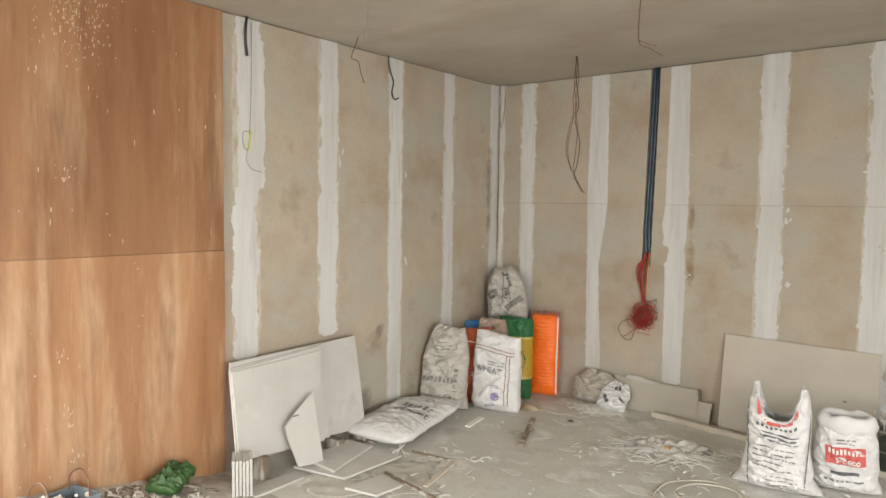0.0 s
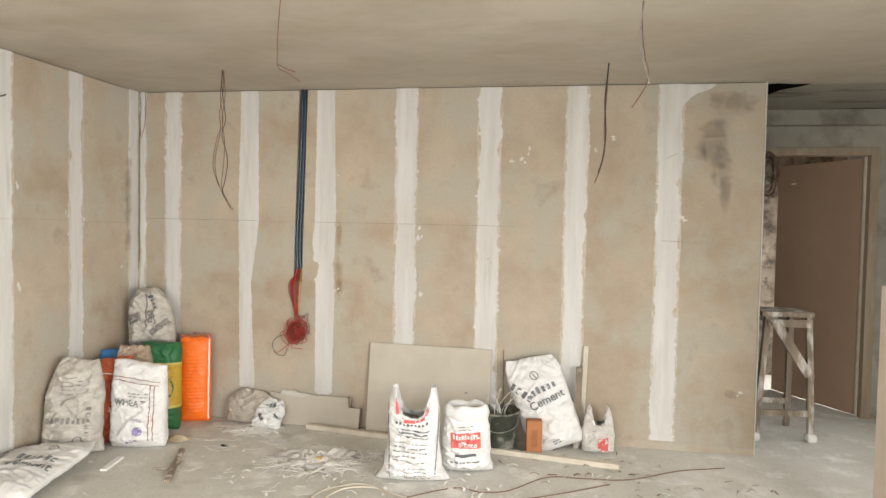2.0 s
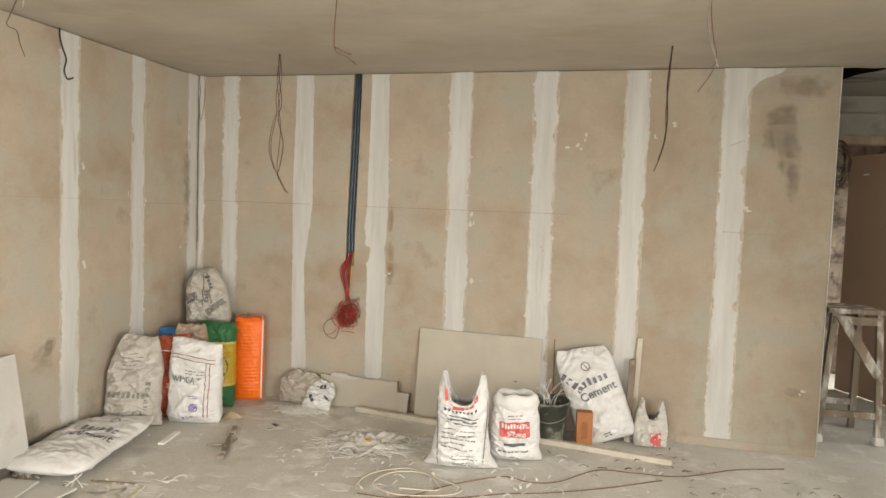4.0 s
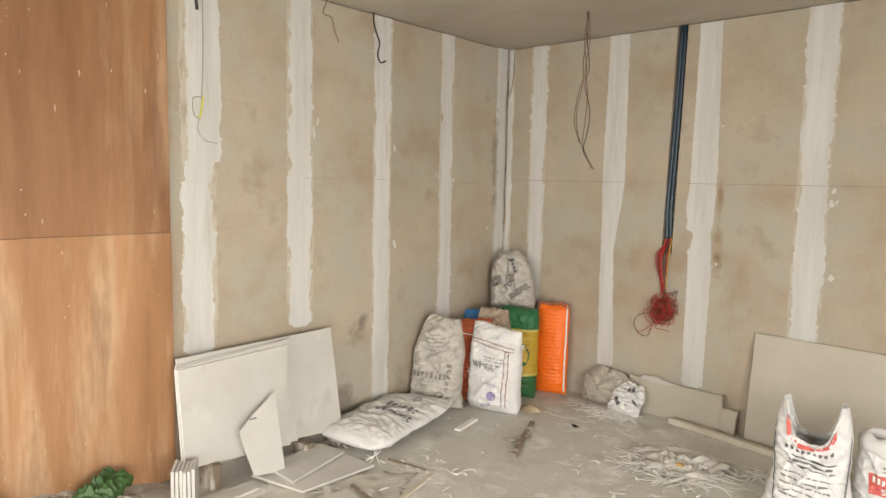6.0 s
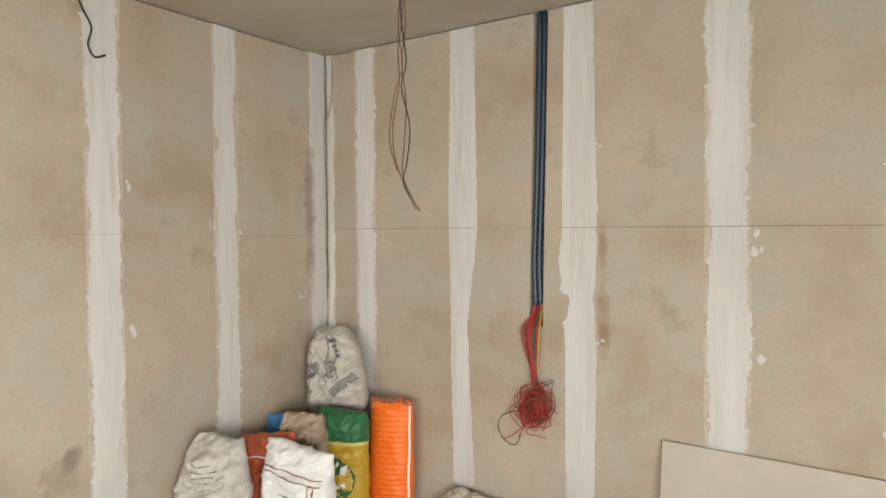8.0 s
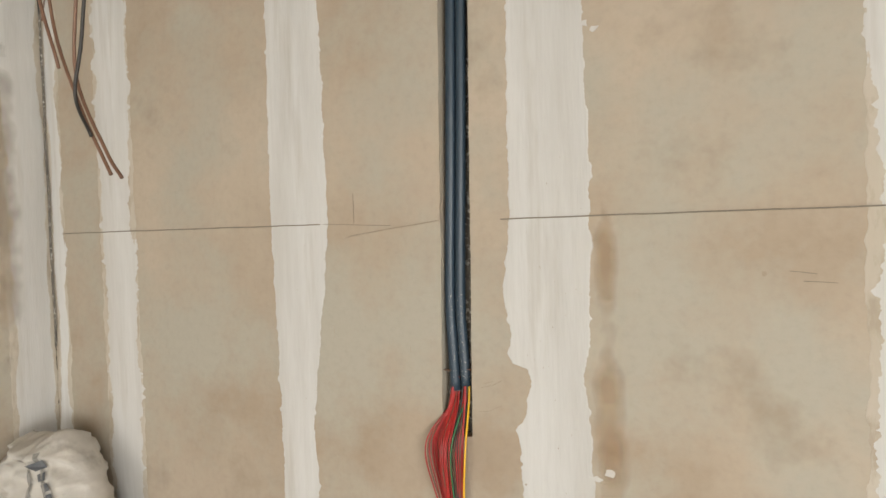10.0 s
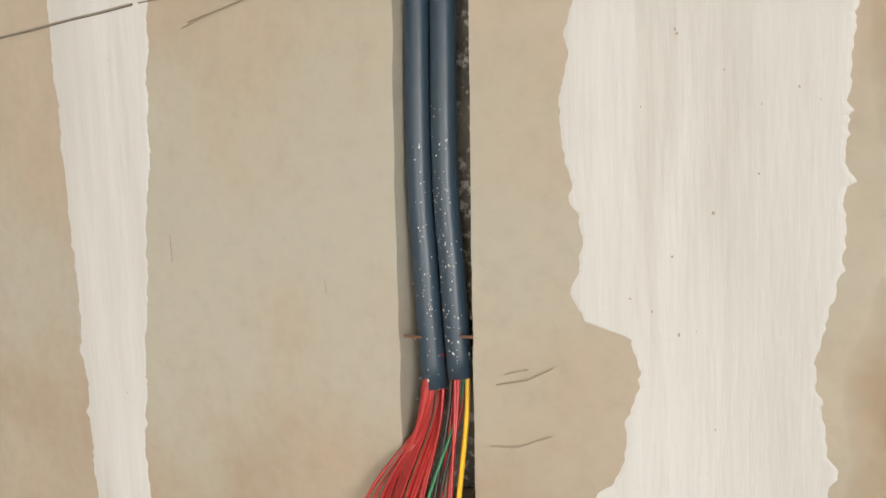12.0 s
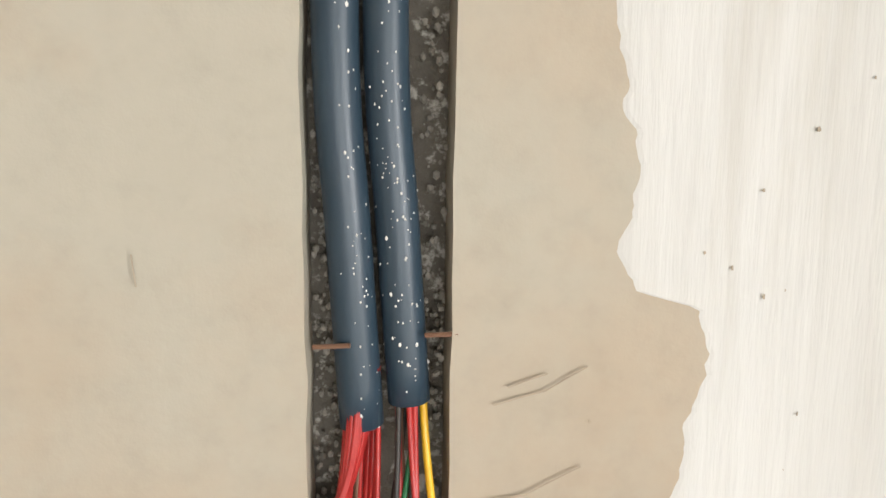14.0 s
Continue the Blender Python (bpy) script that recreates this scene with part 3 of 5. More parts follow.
class Sack:
    """A filled sack: front and back swell from flat side seams; bottom and top close to a seam."""

    def __init__(self, w, h, d, seed, crease=0.008, open_top=False, flare=0.0, waist=0.0, neck=1.0, ears=0.0, ripple=0.0, pinch=0.16, horn=0.0, slant=0.0, lean=0.0):
        self.horn, self.slant, self.lean = horn, slant, lean
        self.w, self.h, self.d, self.seed, self.crease = w, h, d, seed, crease
        self.open_top, self.flare, self.waist, self.neck, self.ears, self.ripple, self.pinch = open_top, flare, waist, neck, ears, ripple, pinch

    def at(self, u, v, side, lift=0.0):
        s = self.seed
        half = self.w / 2 * (1 + self.flare * max(0, 1 - v / 0.22) ** 2 - self.waist * math.exp(-((v - 0.62) / 0.2) ** 2) + 0.05 * wob(v, s, 5) + 0.02 * wob(v, s + 31 + (u > 0), 14))
        half *= 1 + (self.neck - 1) * max(0, (v - 0.6) / 0.4) ** 1.3
        half *= (0.88 + 0.12 * min(1.0, v / 0.09) ** 0.5) * (1 - 0.07 * max(0.0, (v - 0.78) / 0.22) ** 2)
        a = min(1.0, abs(u))
        body = (1 - a ** 2.4) ** 0.55
        foot = min(1.0, (v / 0.13)) ** 0.45 if v > 0 else 0
        head = 1.0 if self.open_top else min(1.0, max(0.0, (1 - v) / self.pinch)) ** 0.6
        top_thin = 1 - 0.35 * max(0, v - 0.4) / 0.6
        t = self.d / 2 * body * foot * (0.06 + 0.94 * head) * top_thin + 0.003
        x, z = half * u, v * self.h
        if self.ears:
            z += self.ears * (max(0, v - 0.7) / 0.3) * (min(1.0, abs(u) / 0.8) ** 4 - 0.42)
        z += 0.012 * wob(u * 2 + v, s + 9, 1.5) * v
        if v > 0.8 and self.horn:
            x *= 1 + self.horn * ((v - 0.8) / 0.2) ** 2
        z += self.slant * u * max(0.0, v - 0.3) / 0.7
        x += self.lean * v * v
        k = s * 2.7 + side * 5.3
        wx, wz = x + 0.035 * noise.noise(Vector((x * 7, z * 7, k))), z + 0.035 * noise.noise(Vector((x * 7, z * 7, k + 9)))

        def crease(fx, fz, turn, o):
            p = noise.noise(Vector(((wx + turn * wz) * fx, (wz - turn * wx) * fz, k + o)))
            return max(0.0, 1 - 3.4 * abs(p)) ** 1.6

        fold = 0.95 * noise.noise(Vector((x * 8, z * 9, k + 3)))
        fold += 1.0 * crease(5, 13, 0.35, 1) + 0.8 * crease(6, 15, -0.6, 2) + 0.55 * crease(14, 30, 0.2, 4) + 0.45 * crease(28, 22, -0.3, 5)
        t += 1.35 * self.crease * (fold - 0.55) * (0.35 + 0.65 * body) * min(1, v * 8)
        if self.ripple:
            t += self.ripple * math.sin(z * 240 + 2.5 * wob(x * 8, s, 1)) * body
        return Vector((x, -side * (t + lift), z))

    def mesh(self, nu=50, nv=84):
        bm = bmesh.new()
        grid = {}
        for side in (1, -1):
            for j in range(nv + 1):
                for i in range(nu + 1):
                    u, v = -1 + 2 * i / nu, j / nv
                    u = math.copysign(abs(u) ** 0.8, u)
                    key = (side, i, j)
                    if side == -1 and (i in (0, nu)):
                        grid[key] = grid[(1, i, j)]
                        continue
                    p = self.at(u, v, side)
                    if i in (0, nu):
                        p.y = 0.008 * wob(v, self.seed + 20, 6)
                    grid[key] = bm.verts.new(p)
            for j in range(nv):
                for i in range(nu):
                    f = [grid[(side, i, j)], grid[(side, i + 1, j)], grid[(side, i + 1, j + 1)], grid[(side, i, j + 1)]]
                    f = f if side == 1 else f[::-1]
                    if len(set(f)) > 2:
                        bm.faces.new(list(dict.fromkeys(f)))
        if not self.open_top:
            for i in range(1, nu):
                q = (grid[(1, i, nv)], grid[(1, i + 1, nv)], grid[(-1, i + 1, nv)], grid[(-1, i, nv)])
                q = list(dict.fromkeys(q))
                if len(q) > 2:
                    bm.faces.new(q)
        for i in range(0, nu):
            q = list(dict.fromkeys((grid[(-1, i, 0)], grid[(-1, i + 1, 0)], grid[(1, i + 1, 0)], grid[(1, i, 0)])))
            if len(q) > 2:
                try:
                    bm.faces.new(q)
                except ValueError:
                    pass
        return bm

    def wrap(self, flat, dx, dz, turn=0.0, lift=0.0055):
        """Lay a flat mesh (x, z) on the front."""
        c, s = math.cos(radians(turn)), math.sin(radians(turn))
        for v in flat.verts:
            x, z = v.co.x * c - v.co.z * s + dx, v.co.x * s + v.co.z * c + dz
            vv = max(0.02, min(0.99, z / self.h))
            half = self.at(1, vv, 1).x
            v.co = self.at(max(-0.98, min(0.98, x / half)), vv, 1, lift)
        return flat


def flat_rect(x0, x1, z0, z1, step=0.02):
    bm = bmesh.new()
    nx, nz = max(1, int((x1 - x0) / step)), max(1, int((z1 - z0) / step))
    g = [[bm.verts.new((x0 + (x1 - x0) * i / nx, 0, z0 + (z1 - z0) * j / nz)) for i in range(nx + 1)] for j in range(nz + 1)]
    for j in range(nz):
        for i in range(nx):
            bm.faces.new((g[j][i], g[j][i + 1], g[j + 1][i + 1], g[j + 1][i]))
    return bm


def flat_ring(r0, r1, n=28):
    bm = bmesh.new()
    a = [bm.verts.new((r0 * math.cos(t), 0, r0 * math.sin(t))) for t in (2 * math.pi * i / n for i in range(n))]
    b = [bm.verts.new((r1 * math.cos(t), 0, r1 * math.sin(t))) for t in (2 * math.pi * i / n for i in range(n))]
    for i in range(n):
        bm.faces.new((a[i], a[(i + 1) % n], b[(i + 1) % n], b[i]))
    return bm


def flat_text(words, size, bold=0.0):
    """Letters as a flat mesh, centred."""
    cu = bpy.data.curves.new("letters", "FONT")
    cu.body, cu.size, cu.offset, cu.resolution_u = words, size, bold, 3
    cu.align_x = "CENTER"
    ob = new("letters", cu)
    me = bpy.data.meshes.new_from_object(ob.evaluated_get(bpy.context.evaluated_depsgraph_get()))
    bm = bmesh.new()
    bm.from_mesh(me)
    bpy.data.objects.remove(ob)
    bpy.data.curves.remove(cu)
    bpy.data.meshes.remove(me)
    for v in bm.verts:
        v.co = (v.co.x, 0, v.co.y)
    return bm


def blocks(n, w, h, seed, gapf=0.3):
    """A row of plain letter-sized shapes."""
    rnd = random.Random(seed)
    bm = bmesh.new()
    step = w / n
    for i in range(n):
        x = -w / 2 + step * i
        k = rnd.choice((1.0, 0.75, 0.8, 1.0))
        piece = flat_rect(x, x + step * (1 - gapf), 0, h * k, step)
        me = bpy.data.meshes.new("tmp")
        piece.to_mesh(me)
        piece.free()
        bm.from_mesh(me)
        bpy.data.meshes.remove(me)
    return bm


def lines_of_print(n, w, dz, h, seed):
    """Small print that cannot be read: broken bars."""
    rnd = random.Random(seed)
    bm = bmesh.new()
    for i in range(n):
        x = -w / 2
        stop = w / 2 - rnd.random() * w * 0.3
        while x < stop:
            l = rnd.uniform(0.015, 0.05)
            piece = flat_rect(x, min(x + l, w / 2), -i * dz, -i * dz + h)
            me = bpy.data.meshes.new("tmp")
            piece.to_mesh(me)
            piece.free()
            bm.from_mesh(me)
            bpy.data.meshes.remove(me)
            x += l + 0.008
    return bm


def make_sack(name, sk, material, at, label, rot=(0, 0, 0), category="sack", prints=(), group="", seam=None):
    e = thing(name, *at, label, category, *rot, group=group)
    body = part("body", sk.mesh(), material, e, smooth=True)
    for pname, flat, ink, dx, dz, turn in prints:
        part(pname, sk.wrap(flat, dx, dz, turn), ink, body)
    if seam:
        pts = [sk.at(-0.97 + 1.94 * i / 20, 0.985, 1, 0.001) for i in range(21)]
        part("seam", tube(pts, 0.0022, 5), seam, e, "stitched top seam")
    return e


# pile in the corner
CORNER = "corner sacks"
make_sack("sack", Sack(0.28, 0.625, 0.17, 51, 0.032, neck=0.75, pinch=0.1), BROWN_SACK, (0.28, -0.50, 0), "crumpled brown cloth sack squeezed into the pile", (0, 3, 25), group=CORNER)
make_sack("sack", Sack(0.29, 0.57, 0.15, 5, 0.010, pinch=0.08, horn=0.06, slant=0.015), RUST_SACK, (0.265, -0.70, 0), "rust red plastic sack standing in the corner pile", (-3, 0, 20), group=CORNER,
          prints=[("print", blocks(1, 0.02, 0.06, 1), INK_WHITE, 0.04, 0.33, 0), ("print", flat_rect(-0.1, 0.1, 0, 0.006), INK_WHITE, 0.02, 0.47, 0), ("print", blocks(2, 0.05, 0.04, 3), INK_WHITE, 0.04, 0.22, 0)])
make_sack("plastic_bag", Sack(0.24, 0.58, 0.10, 6, 0.008), BLUE_SACK, (0.125, -0.42, 0), "blue plastic bag pushed behind the sacks", (0, 0, 25), category="bag", group=CORNER)
make_sack("sack", Sack(0.29, 0.635, 0.20, 7, 0.010, pinch=0.08, horn=0.05), GREEN_SACK, (0.43, -0.36, 0), "green and yellow printed plastic sack, standing upright", (-2, 0, 8), group=CORNER, seam=INK_GREEN,
          prints=[("emblem", flat_ring(0.0, 0.118), INK_GREEN, 0.0, 0.31, 0), ("print", blocks(2, 0.08, 0.055, 2), INK_WHITE, 0.05, 0.345, -12), ("print", lines_of_print(1, 0.08, 0.03, 0.022, 4), INK_WHITE, 0.045, 0.275, 12)])
make_sack("sack", Sack(0.24, 0.655, 0.15, 8, 0.0025, ripple=0.0032, pinch=0.06, flare=0.10, horn=0.03), ORANGE_SACK, (0.565, -0.135, 0), "bright orange woven plastic sack, stitched at its torn top", (-2, 0, 18), group=CORNER, seam=BROWN,
          prints=[("side_strip", flat_rect(-0.118, -0.096, 0.02, 0.65), INK, 0, 0, 0), ("side_strip", flat_rect(0.104, 0.113, 0.02, 0.65), INK_WHITE, 0, 0, 0)])
make_sack("sack", Sack(0.335, 0.44, 0.23, 9, 0.019, neck=0.46, pinch=0.1, lean=-0.03), GREY_SACK, (0.26, -0.20, 0.575), "crumpled dirty white printed sack heaped on top of the pile", (-8, -5, 12), group=CORNER,
          prints=[("print", flat_rect(-0.075, 0.075, -0.022, 0.022, 0.012), INK_GREY, 0.085, 0.135, 38), ("print", flat_rect(-0.06, 0.05, -0.02, 0.02, 0.012), INK_GREY, -0.085, 0.225, 12), ("print", blocks(5, 0.10, 0.028, 14, 0.3), INK, -0.07, 0.18, 16),
                  ("print", flat_rect(-0.014, 0.014, 0, 0.09, 0.012), INK_GREY, 0.03, 0.17, -4), ("print", flat_rect(-0.004, 0.004, 0, 0.25, 0.012), INK_GREY, 0.0, 0.14, -4), ("print", blocks(4, 0.11, 0.026, 17), INK, 0.04, 0.32, -75), ("print", flat_rect(-0.003, 0.003, 0, 0.24, 0.012), INK_GREY, 0.065, 0.16, 6)])
make_sack("sack", Sack(0.35, 0.61, 0.22, 10, 0.022, neck=0.66, flare=0.20, lean=0.05, slant=-0.015), GREY_SACK, (0.19, -0.955, 0), "dusty grey-white sack, wrinkled, leaning in the pile", (-4, -1, 24), group=CORNER,
          prints=[("print", blocks(8, 0.25, 0.04, 21, 0.45), INK_GREY, -0.02, 0.21, -4), ("print", flat_ring(0.022, 0.028), INK_GREY, 0.05, 0.10, 0), ("print", lines_of_print(5, 0.14, 0.026, 0.005, 22), INK_GREY, -0.01, 0.50, 3), ("print", blocks(5, 0.2, 0.03, 23, 0.45), INK_GREY, 0.12, 0.23, 85)])
make_sack("sack", Sack(0.37, 0.565, 0.21, 12, 0.012, neck=0.92, pinch=0.26, horn=0.10, slant=-0.02, flare=0.05), WHITE_SACK, (0.515, -0.745, 0), "white wheat sack with brown stripes, standing upright", (-4, 0, 12), group=CORNER,
          prints=[("print", flat_text("WHEAT", 0.058, 0.0006), INK_MID, -0.035, 0.285, -3), ("stripe", flat_rect(-0.15, 0.15, 0, 0.005), INK_MAROON, 0, 0.455, -3), ("stripe", flat_rect(-0.15, 0.15, 0, 0.005), INK_MAROON, 0, 0.432, -3),
                  ("stripe", flat_rect(-0.0025, 0.0025, 0, 0.37), INK_MAROON, 0.10, 0.06, 0), ("stripe", flat_rect(-0.0025, 0.0025, 0, 0.36), INK_MAROON, 0.125, 0.06, 0),
                  ("emblem", flat_ring(0.0, 0.03), INK_BLUE, 0.035, 0.125, 0), ("print", lines_of_print(2, 0.13, 0.02, 0.006, 31), INK_GREY, 0.02, 0.36, 0), ("print", lines_of_print(2, 0.06, 0.016, 0.006, 33), INK_BLUE, 0.03, 0.2, 0),
                  ("print", blocks(3, 0.09, 0.02, 34), INK_BLUE, 0.0, 0.05, 15)])
bm = bmesh.new()
rnd = random.Random(44)
for i in range(16):
    x = 0.47 + 0.2 * i / 15
    y = -0.165 + 0.06 * i / 15
    tube(spline([(x, y, 0.63), (x + rnd.uniform(-0.012, 0.012), y - 0.006, 0.66), (x + rnd.uniform(-0.022, 0.022), y - rnd.uniform(0, 0.02), 0.668 + 0.02 * rnd.random())], 3), 0.0045, 5, bm, 0.5)
tagged(link_mesh("torn_hem", bm, INK_MAROON), "ragged brown hem tied over the orange sack", "hem")
# cement sack lying flat
make_sack("cement_sack", Sack(0.47, 0.76, 0.105, 14, 0.0075, pinch=0.24, flare=-0.12, slant=0.05, horn=-0.10), WHITE_SACK, (0.345, -1.875, 0.06), "white woven cement sack lying on the floor", (-86, 0, 8), category="sack",
          prints=[("print", flat_text("Cement", 0.085, 0.001), INK_MID, 0.06, 0.33, -6), ("print", blocks(6, 0.24, 0.055, 41, 0.4), INK_MID, 0.06, 0.43, -6), ("print", flat_text("Cement", 0.075, 0.001), INK_MID, -0.185, 0.24, 84), ("print", blocks(6, 0.24, 0.05, 43, 0.4), INK_MID, -0.18, 0.52, 84), ("emblem", flat_ring(0.022, 0.028), INK_GREY, 0.06, 0.60, 0)])
bm = bmesh.new()
for k, end in enumerate(((0.62, -1.86), (0.60, -1.93), (0.54, -1.95))):
    tube(spline([(0.45, -1.74, 0.07), (0.5 + 0.03 * k, -1.80, 0.05), (*end, 0.004)]), 0.003, 5, bm)
tagged(link_mesh("string", bm, INK_WHITE), "loose white tie strings beside the cement sack", "string")

# middle of the floor
putty_sack = make_sack("putty_sack", Sack(0.345, 0.465, 0.25, 61, 0.016, open_top=True, flare=0.46, waist=0.10, neck=0.80, ears=0.17), WHITE_SACK, (2.435, -0.885, 0), "open white sack with red and black print and two upright corners", (0, 0, 8),
          prints=[("print", flat_rect(-0.085, -0.005, 0, 0.032), INK_RED, 0.02, 0.402, 2), ("print", flat_rect(0.0, 0.075, 0, 0.028), INK_RED, 0.02, 0.412, 6), ("print", flat_rect(-0.012, 0.012, -0.01, 0.05), INK_RED, -0.088, 0.425, 20), ("print", blocks(9, 0.2, 0.028, 62, 0.45), INK, 0.0, 0.362, 3), ("print", flat_rect(-0.09, 0.1, 0, 0.006), INK, 0.0, 0.318, -3), ("print", flat_rect(-0.08, 0.09, 0, 0.010), INK_MID, 0.0, 0.298, -3), ("print", flat_rect(-0.09, 0.1, 0, 0.004), INK, 0.0, 0.284, -3),
                  ("print", lines_of_print(5, 0.2, 0.026, 0.0065, 63), INK_GREY, -0.01, 0.245, -3), ("print", lines_of_print(4, 0.15, 0.020, 0.005, 64), INK_GREY, 0.03, 0.10, 1), ("side_line", flat_rect(-0.003, 0.003, 0, 0.42), INK_MID, -0.13, 0.03, 3), ("side_line", flat_rect(-0.003, 0.003, 0, 0.34), INK_MID, 0.135, 0.05, -3)])
sk = Sack(0.315, 0.385, 0.22, 66, 0.012, flare=0.24, neck=0.78, open_top=True)
stucco_sack = make_sack("stucco_sack", sk, WHITE_SACK, (2.72, -0.665, 0), "white stucco sack with a red label and rolled-down top", (0, 0, 10),
          prints=[("red_label", flat_rect(-0.092, 0.092, 0, 0.088), INK_RED, 0.0, 0.168, 3), ("print", blocks(9, 0.16, 0.026, 68, 0.4), INK_WHITE, 0.0, 0.222, 3), ("print", flat_text("Stucco", 0.042, 0.001), INK_WHITE, 0.01, 0.178, 3), ("print", flat_rect(-0.065, 0.065, 0, 0.018), INK, 0.0, 0.112, 3), ("print", lines_of_print(1, 0.19, 0.02, 0.009, 69), INK_MID, 0.0, 0.075, 3), ("print", lines_of_print(1, 0.05, 0.02, 0.006, 70), INK_GREY, 0.0, 0.045, 0), ("print", lines_of_print(2, 0.09, 0.02, 0.006, 71), INK_GREY, 0.0, 0.29, 0)])
for pr in stucco_sack.children[0].children:
    if "print" in pr.name and pr.data.materials[0] == INK_WHITE:
        pr.location.y -= 0.005
# rolled collar
bm = bmesh.new()
ring = []
for i in range(40):
    t = 2 * math.pi * i / 40
    rr = 1 + 0.05 * wob(i, 3, 0.5)
    ring.append([])
    for j in range(12):
        a = 2 * math.pi * j / 12
        fat = 0.026 + 0.013 * wob(i + j * 3, 8, 0.45)
        up = 0.052 + 0.022 * wob(i, 5, 0.35)
        ring[-1].append(bm.verts.new(((0.118 * rr + fat * math.cos(a)) * math.cos(t), (0.072 * rr + fat * math.cos(a)) * math.sin(t), 0.365 + up * math.sin(a))))
for i in range(40):
    for j in range(12):
        bm.faces.new((ring[i][j], ring[(i + 1) % 40][j], ring[(i + 1) % 40][(j + 1) % 12], ring[i][(j + 1) % 12]))
part("rolled_collar", bm, WHITE_SACK, stucco_sack, smooth=True)

# cement sack leaning on the wall
make_sack("cement_sack", Sack(0.385, 0.64, 0.16, 73, 0.013, horn=-0.12, slant=-0.02, pinch=0.22), WHITE_SACK, (3.305, -0.17, 0.015), "white woven cement sack leaning against the wall", (-9, -20, 6),
          prints=[("print", flat_text("Cement", 0.078, 0.001), INK_MID, 0.03, 0.315, 10), ("print", blocks(6, 0.23, 0.048, 74, 0.45), INK_MID, 0.02, 0.395, 10), ("print", blocks(4, 0.17, 0.048, 75, 0.45), INK_MID, -0.135, 0.40, -48), ("emblem", flat_ring(0.024, 0.030), INK_GREY, -0.005, 0.515, 0), ("emblem", flat_rect(-0.004, 0.004, -0.02, 0.02), INK_GREY, -0.005, 0.515, 30), ("print", lines_of_print(2, 0.05, 0.02, 0.008, 76), INK_GREY, 0.0, 0.06, 8)])
# carrier bag
bag = make_sack("carrier_bag", Sack(0.22, 0.25, 0.14, 78, 0.014, open_top=True, neck=0.66, ears=0.12), CLEAR_BAG, (3.565, -0.15, 0), "small thin white carrier bag with a red label showing", (0, 0, 5), category="bag",
          prints=[("red_label", flat_rect(-0.032, 0.04, 0, 0.09), INK_RED, 0.02, 0.03, 3), ("print", flat_ring(0.008, 0.016), INK_WHITE, 0.03, 0.08, 0)])

# bucket with binding wire in it
bucket = thing("bucket", 2.895, -0.235, 0, "black rubber mortar bucket splashed with cement", "bucket")
bm = bmesh.new()
prof = [(0.0, 0.004), (0.098, 0.0), (0.106, 0.01), (0.13, 0.25), (0.138, 0.255), (0.141, 0.27), (0.135, 0.272), (0.125, 0.26), (0.10, 0.02), (0.0, 0.018)]
rings = [[bm.verts.new((r * math.cos(2 * math.pi * i / 32), r * math.sin(2 * math.pi * i / 32), z)) for i in range(32)] if r else [bm.verts.new((0, 0, z))] for r, z in prof]
for a, b in zip(rings, rings[1:]):
    for i in range(32):
        q = [a[i % len(a)], a[(i + 1) % len(a)], b[(i + 1) % len(b)], b[i % len(b)]]
        bm.faces.new(list(dict.fromkeys(q)))
RUBBER = mat("cement_stained_rubber", (0.035, 0.04, 0.03), (0.075, 0.082, 0.064), 6, 0.5, (0.33, 0.325, 0.28), 8, (0.52, 0.66), 0.25, 60)
part("pail", bm, RUBBER, bucket, smooth=True)
part("handle", tube(spline([(-0.139, 0, 0.25), (-0.115, -0.105, 0.185), (0.0, -0.142, 0.15), (0.115, -0.105, 0.185), (0.139, 0, 0.25)]), 0.003, 6), STEEL, bucket)
bm = bmesh.new()
rnd = random.Random(5)
for i in range(10):
    a = rnd.uniform(0, 6.28)
    tube(spline([(0.05 * math.cos(a), 0.05 * math.sin(a), 0.03), (0.04 * math.cos(a + 1), 0.04 * math.sin(a + 1), 0.25), (0.02 + 0.1 * math.cos(a), 0.08 * math.sin(a), rnd.uniform(0.32, 0.40)), (0.04 + 0.13 * math.cos(a + 0.4), 0.08 * math.sin(a), rnd.uniform(0.28, 0.36))]), 0.0017, 4, bm)
wires_in = tagged(link_mesh("fibre_strands", bm, INK_WHITE), "pale plastic strands standing in the bucket", "strands")
wires_in.location = (2.895, -0.235, 0)
brick = thing("brick", 3.135, -0.30, 0, "reddish brown brick standing on end", "brick", rz=8)
BRICK = mat("red_brick", (0.33, 0.13, 0.05), (0.42, 0.18, 0.075), 12, 0.9, (0.25, 0.09, 0.04), 8, (0.55, 0.7), 0.5, 90)
bm = box(-0.052, 0.052, -0.036, 0.036, 0, 0.235, 0.005)
part("clay_body", bm, BRICK, brick)
# no real hollow: its shade is a darker patch on the face
bm = box(-0.02, 0.02, -0.0375, -0.0365, 0.06, 0.175)
part("frog", bm, mat("brick_shadow_mark", (0.27, 0.10, 0.04), (0.34, 0.14, 0.06), 20, 0.9), brick, "darker patch painted as the shade of a stamped hollow")
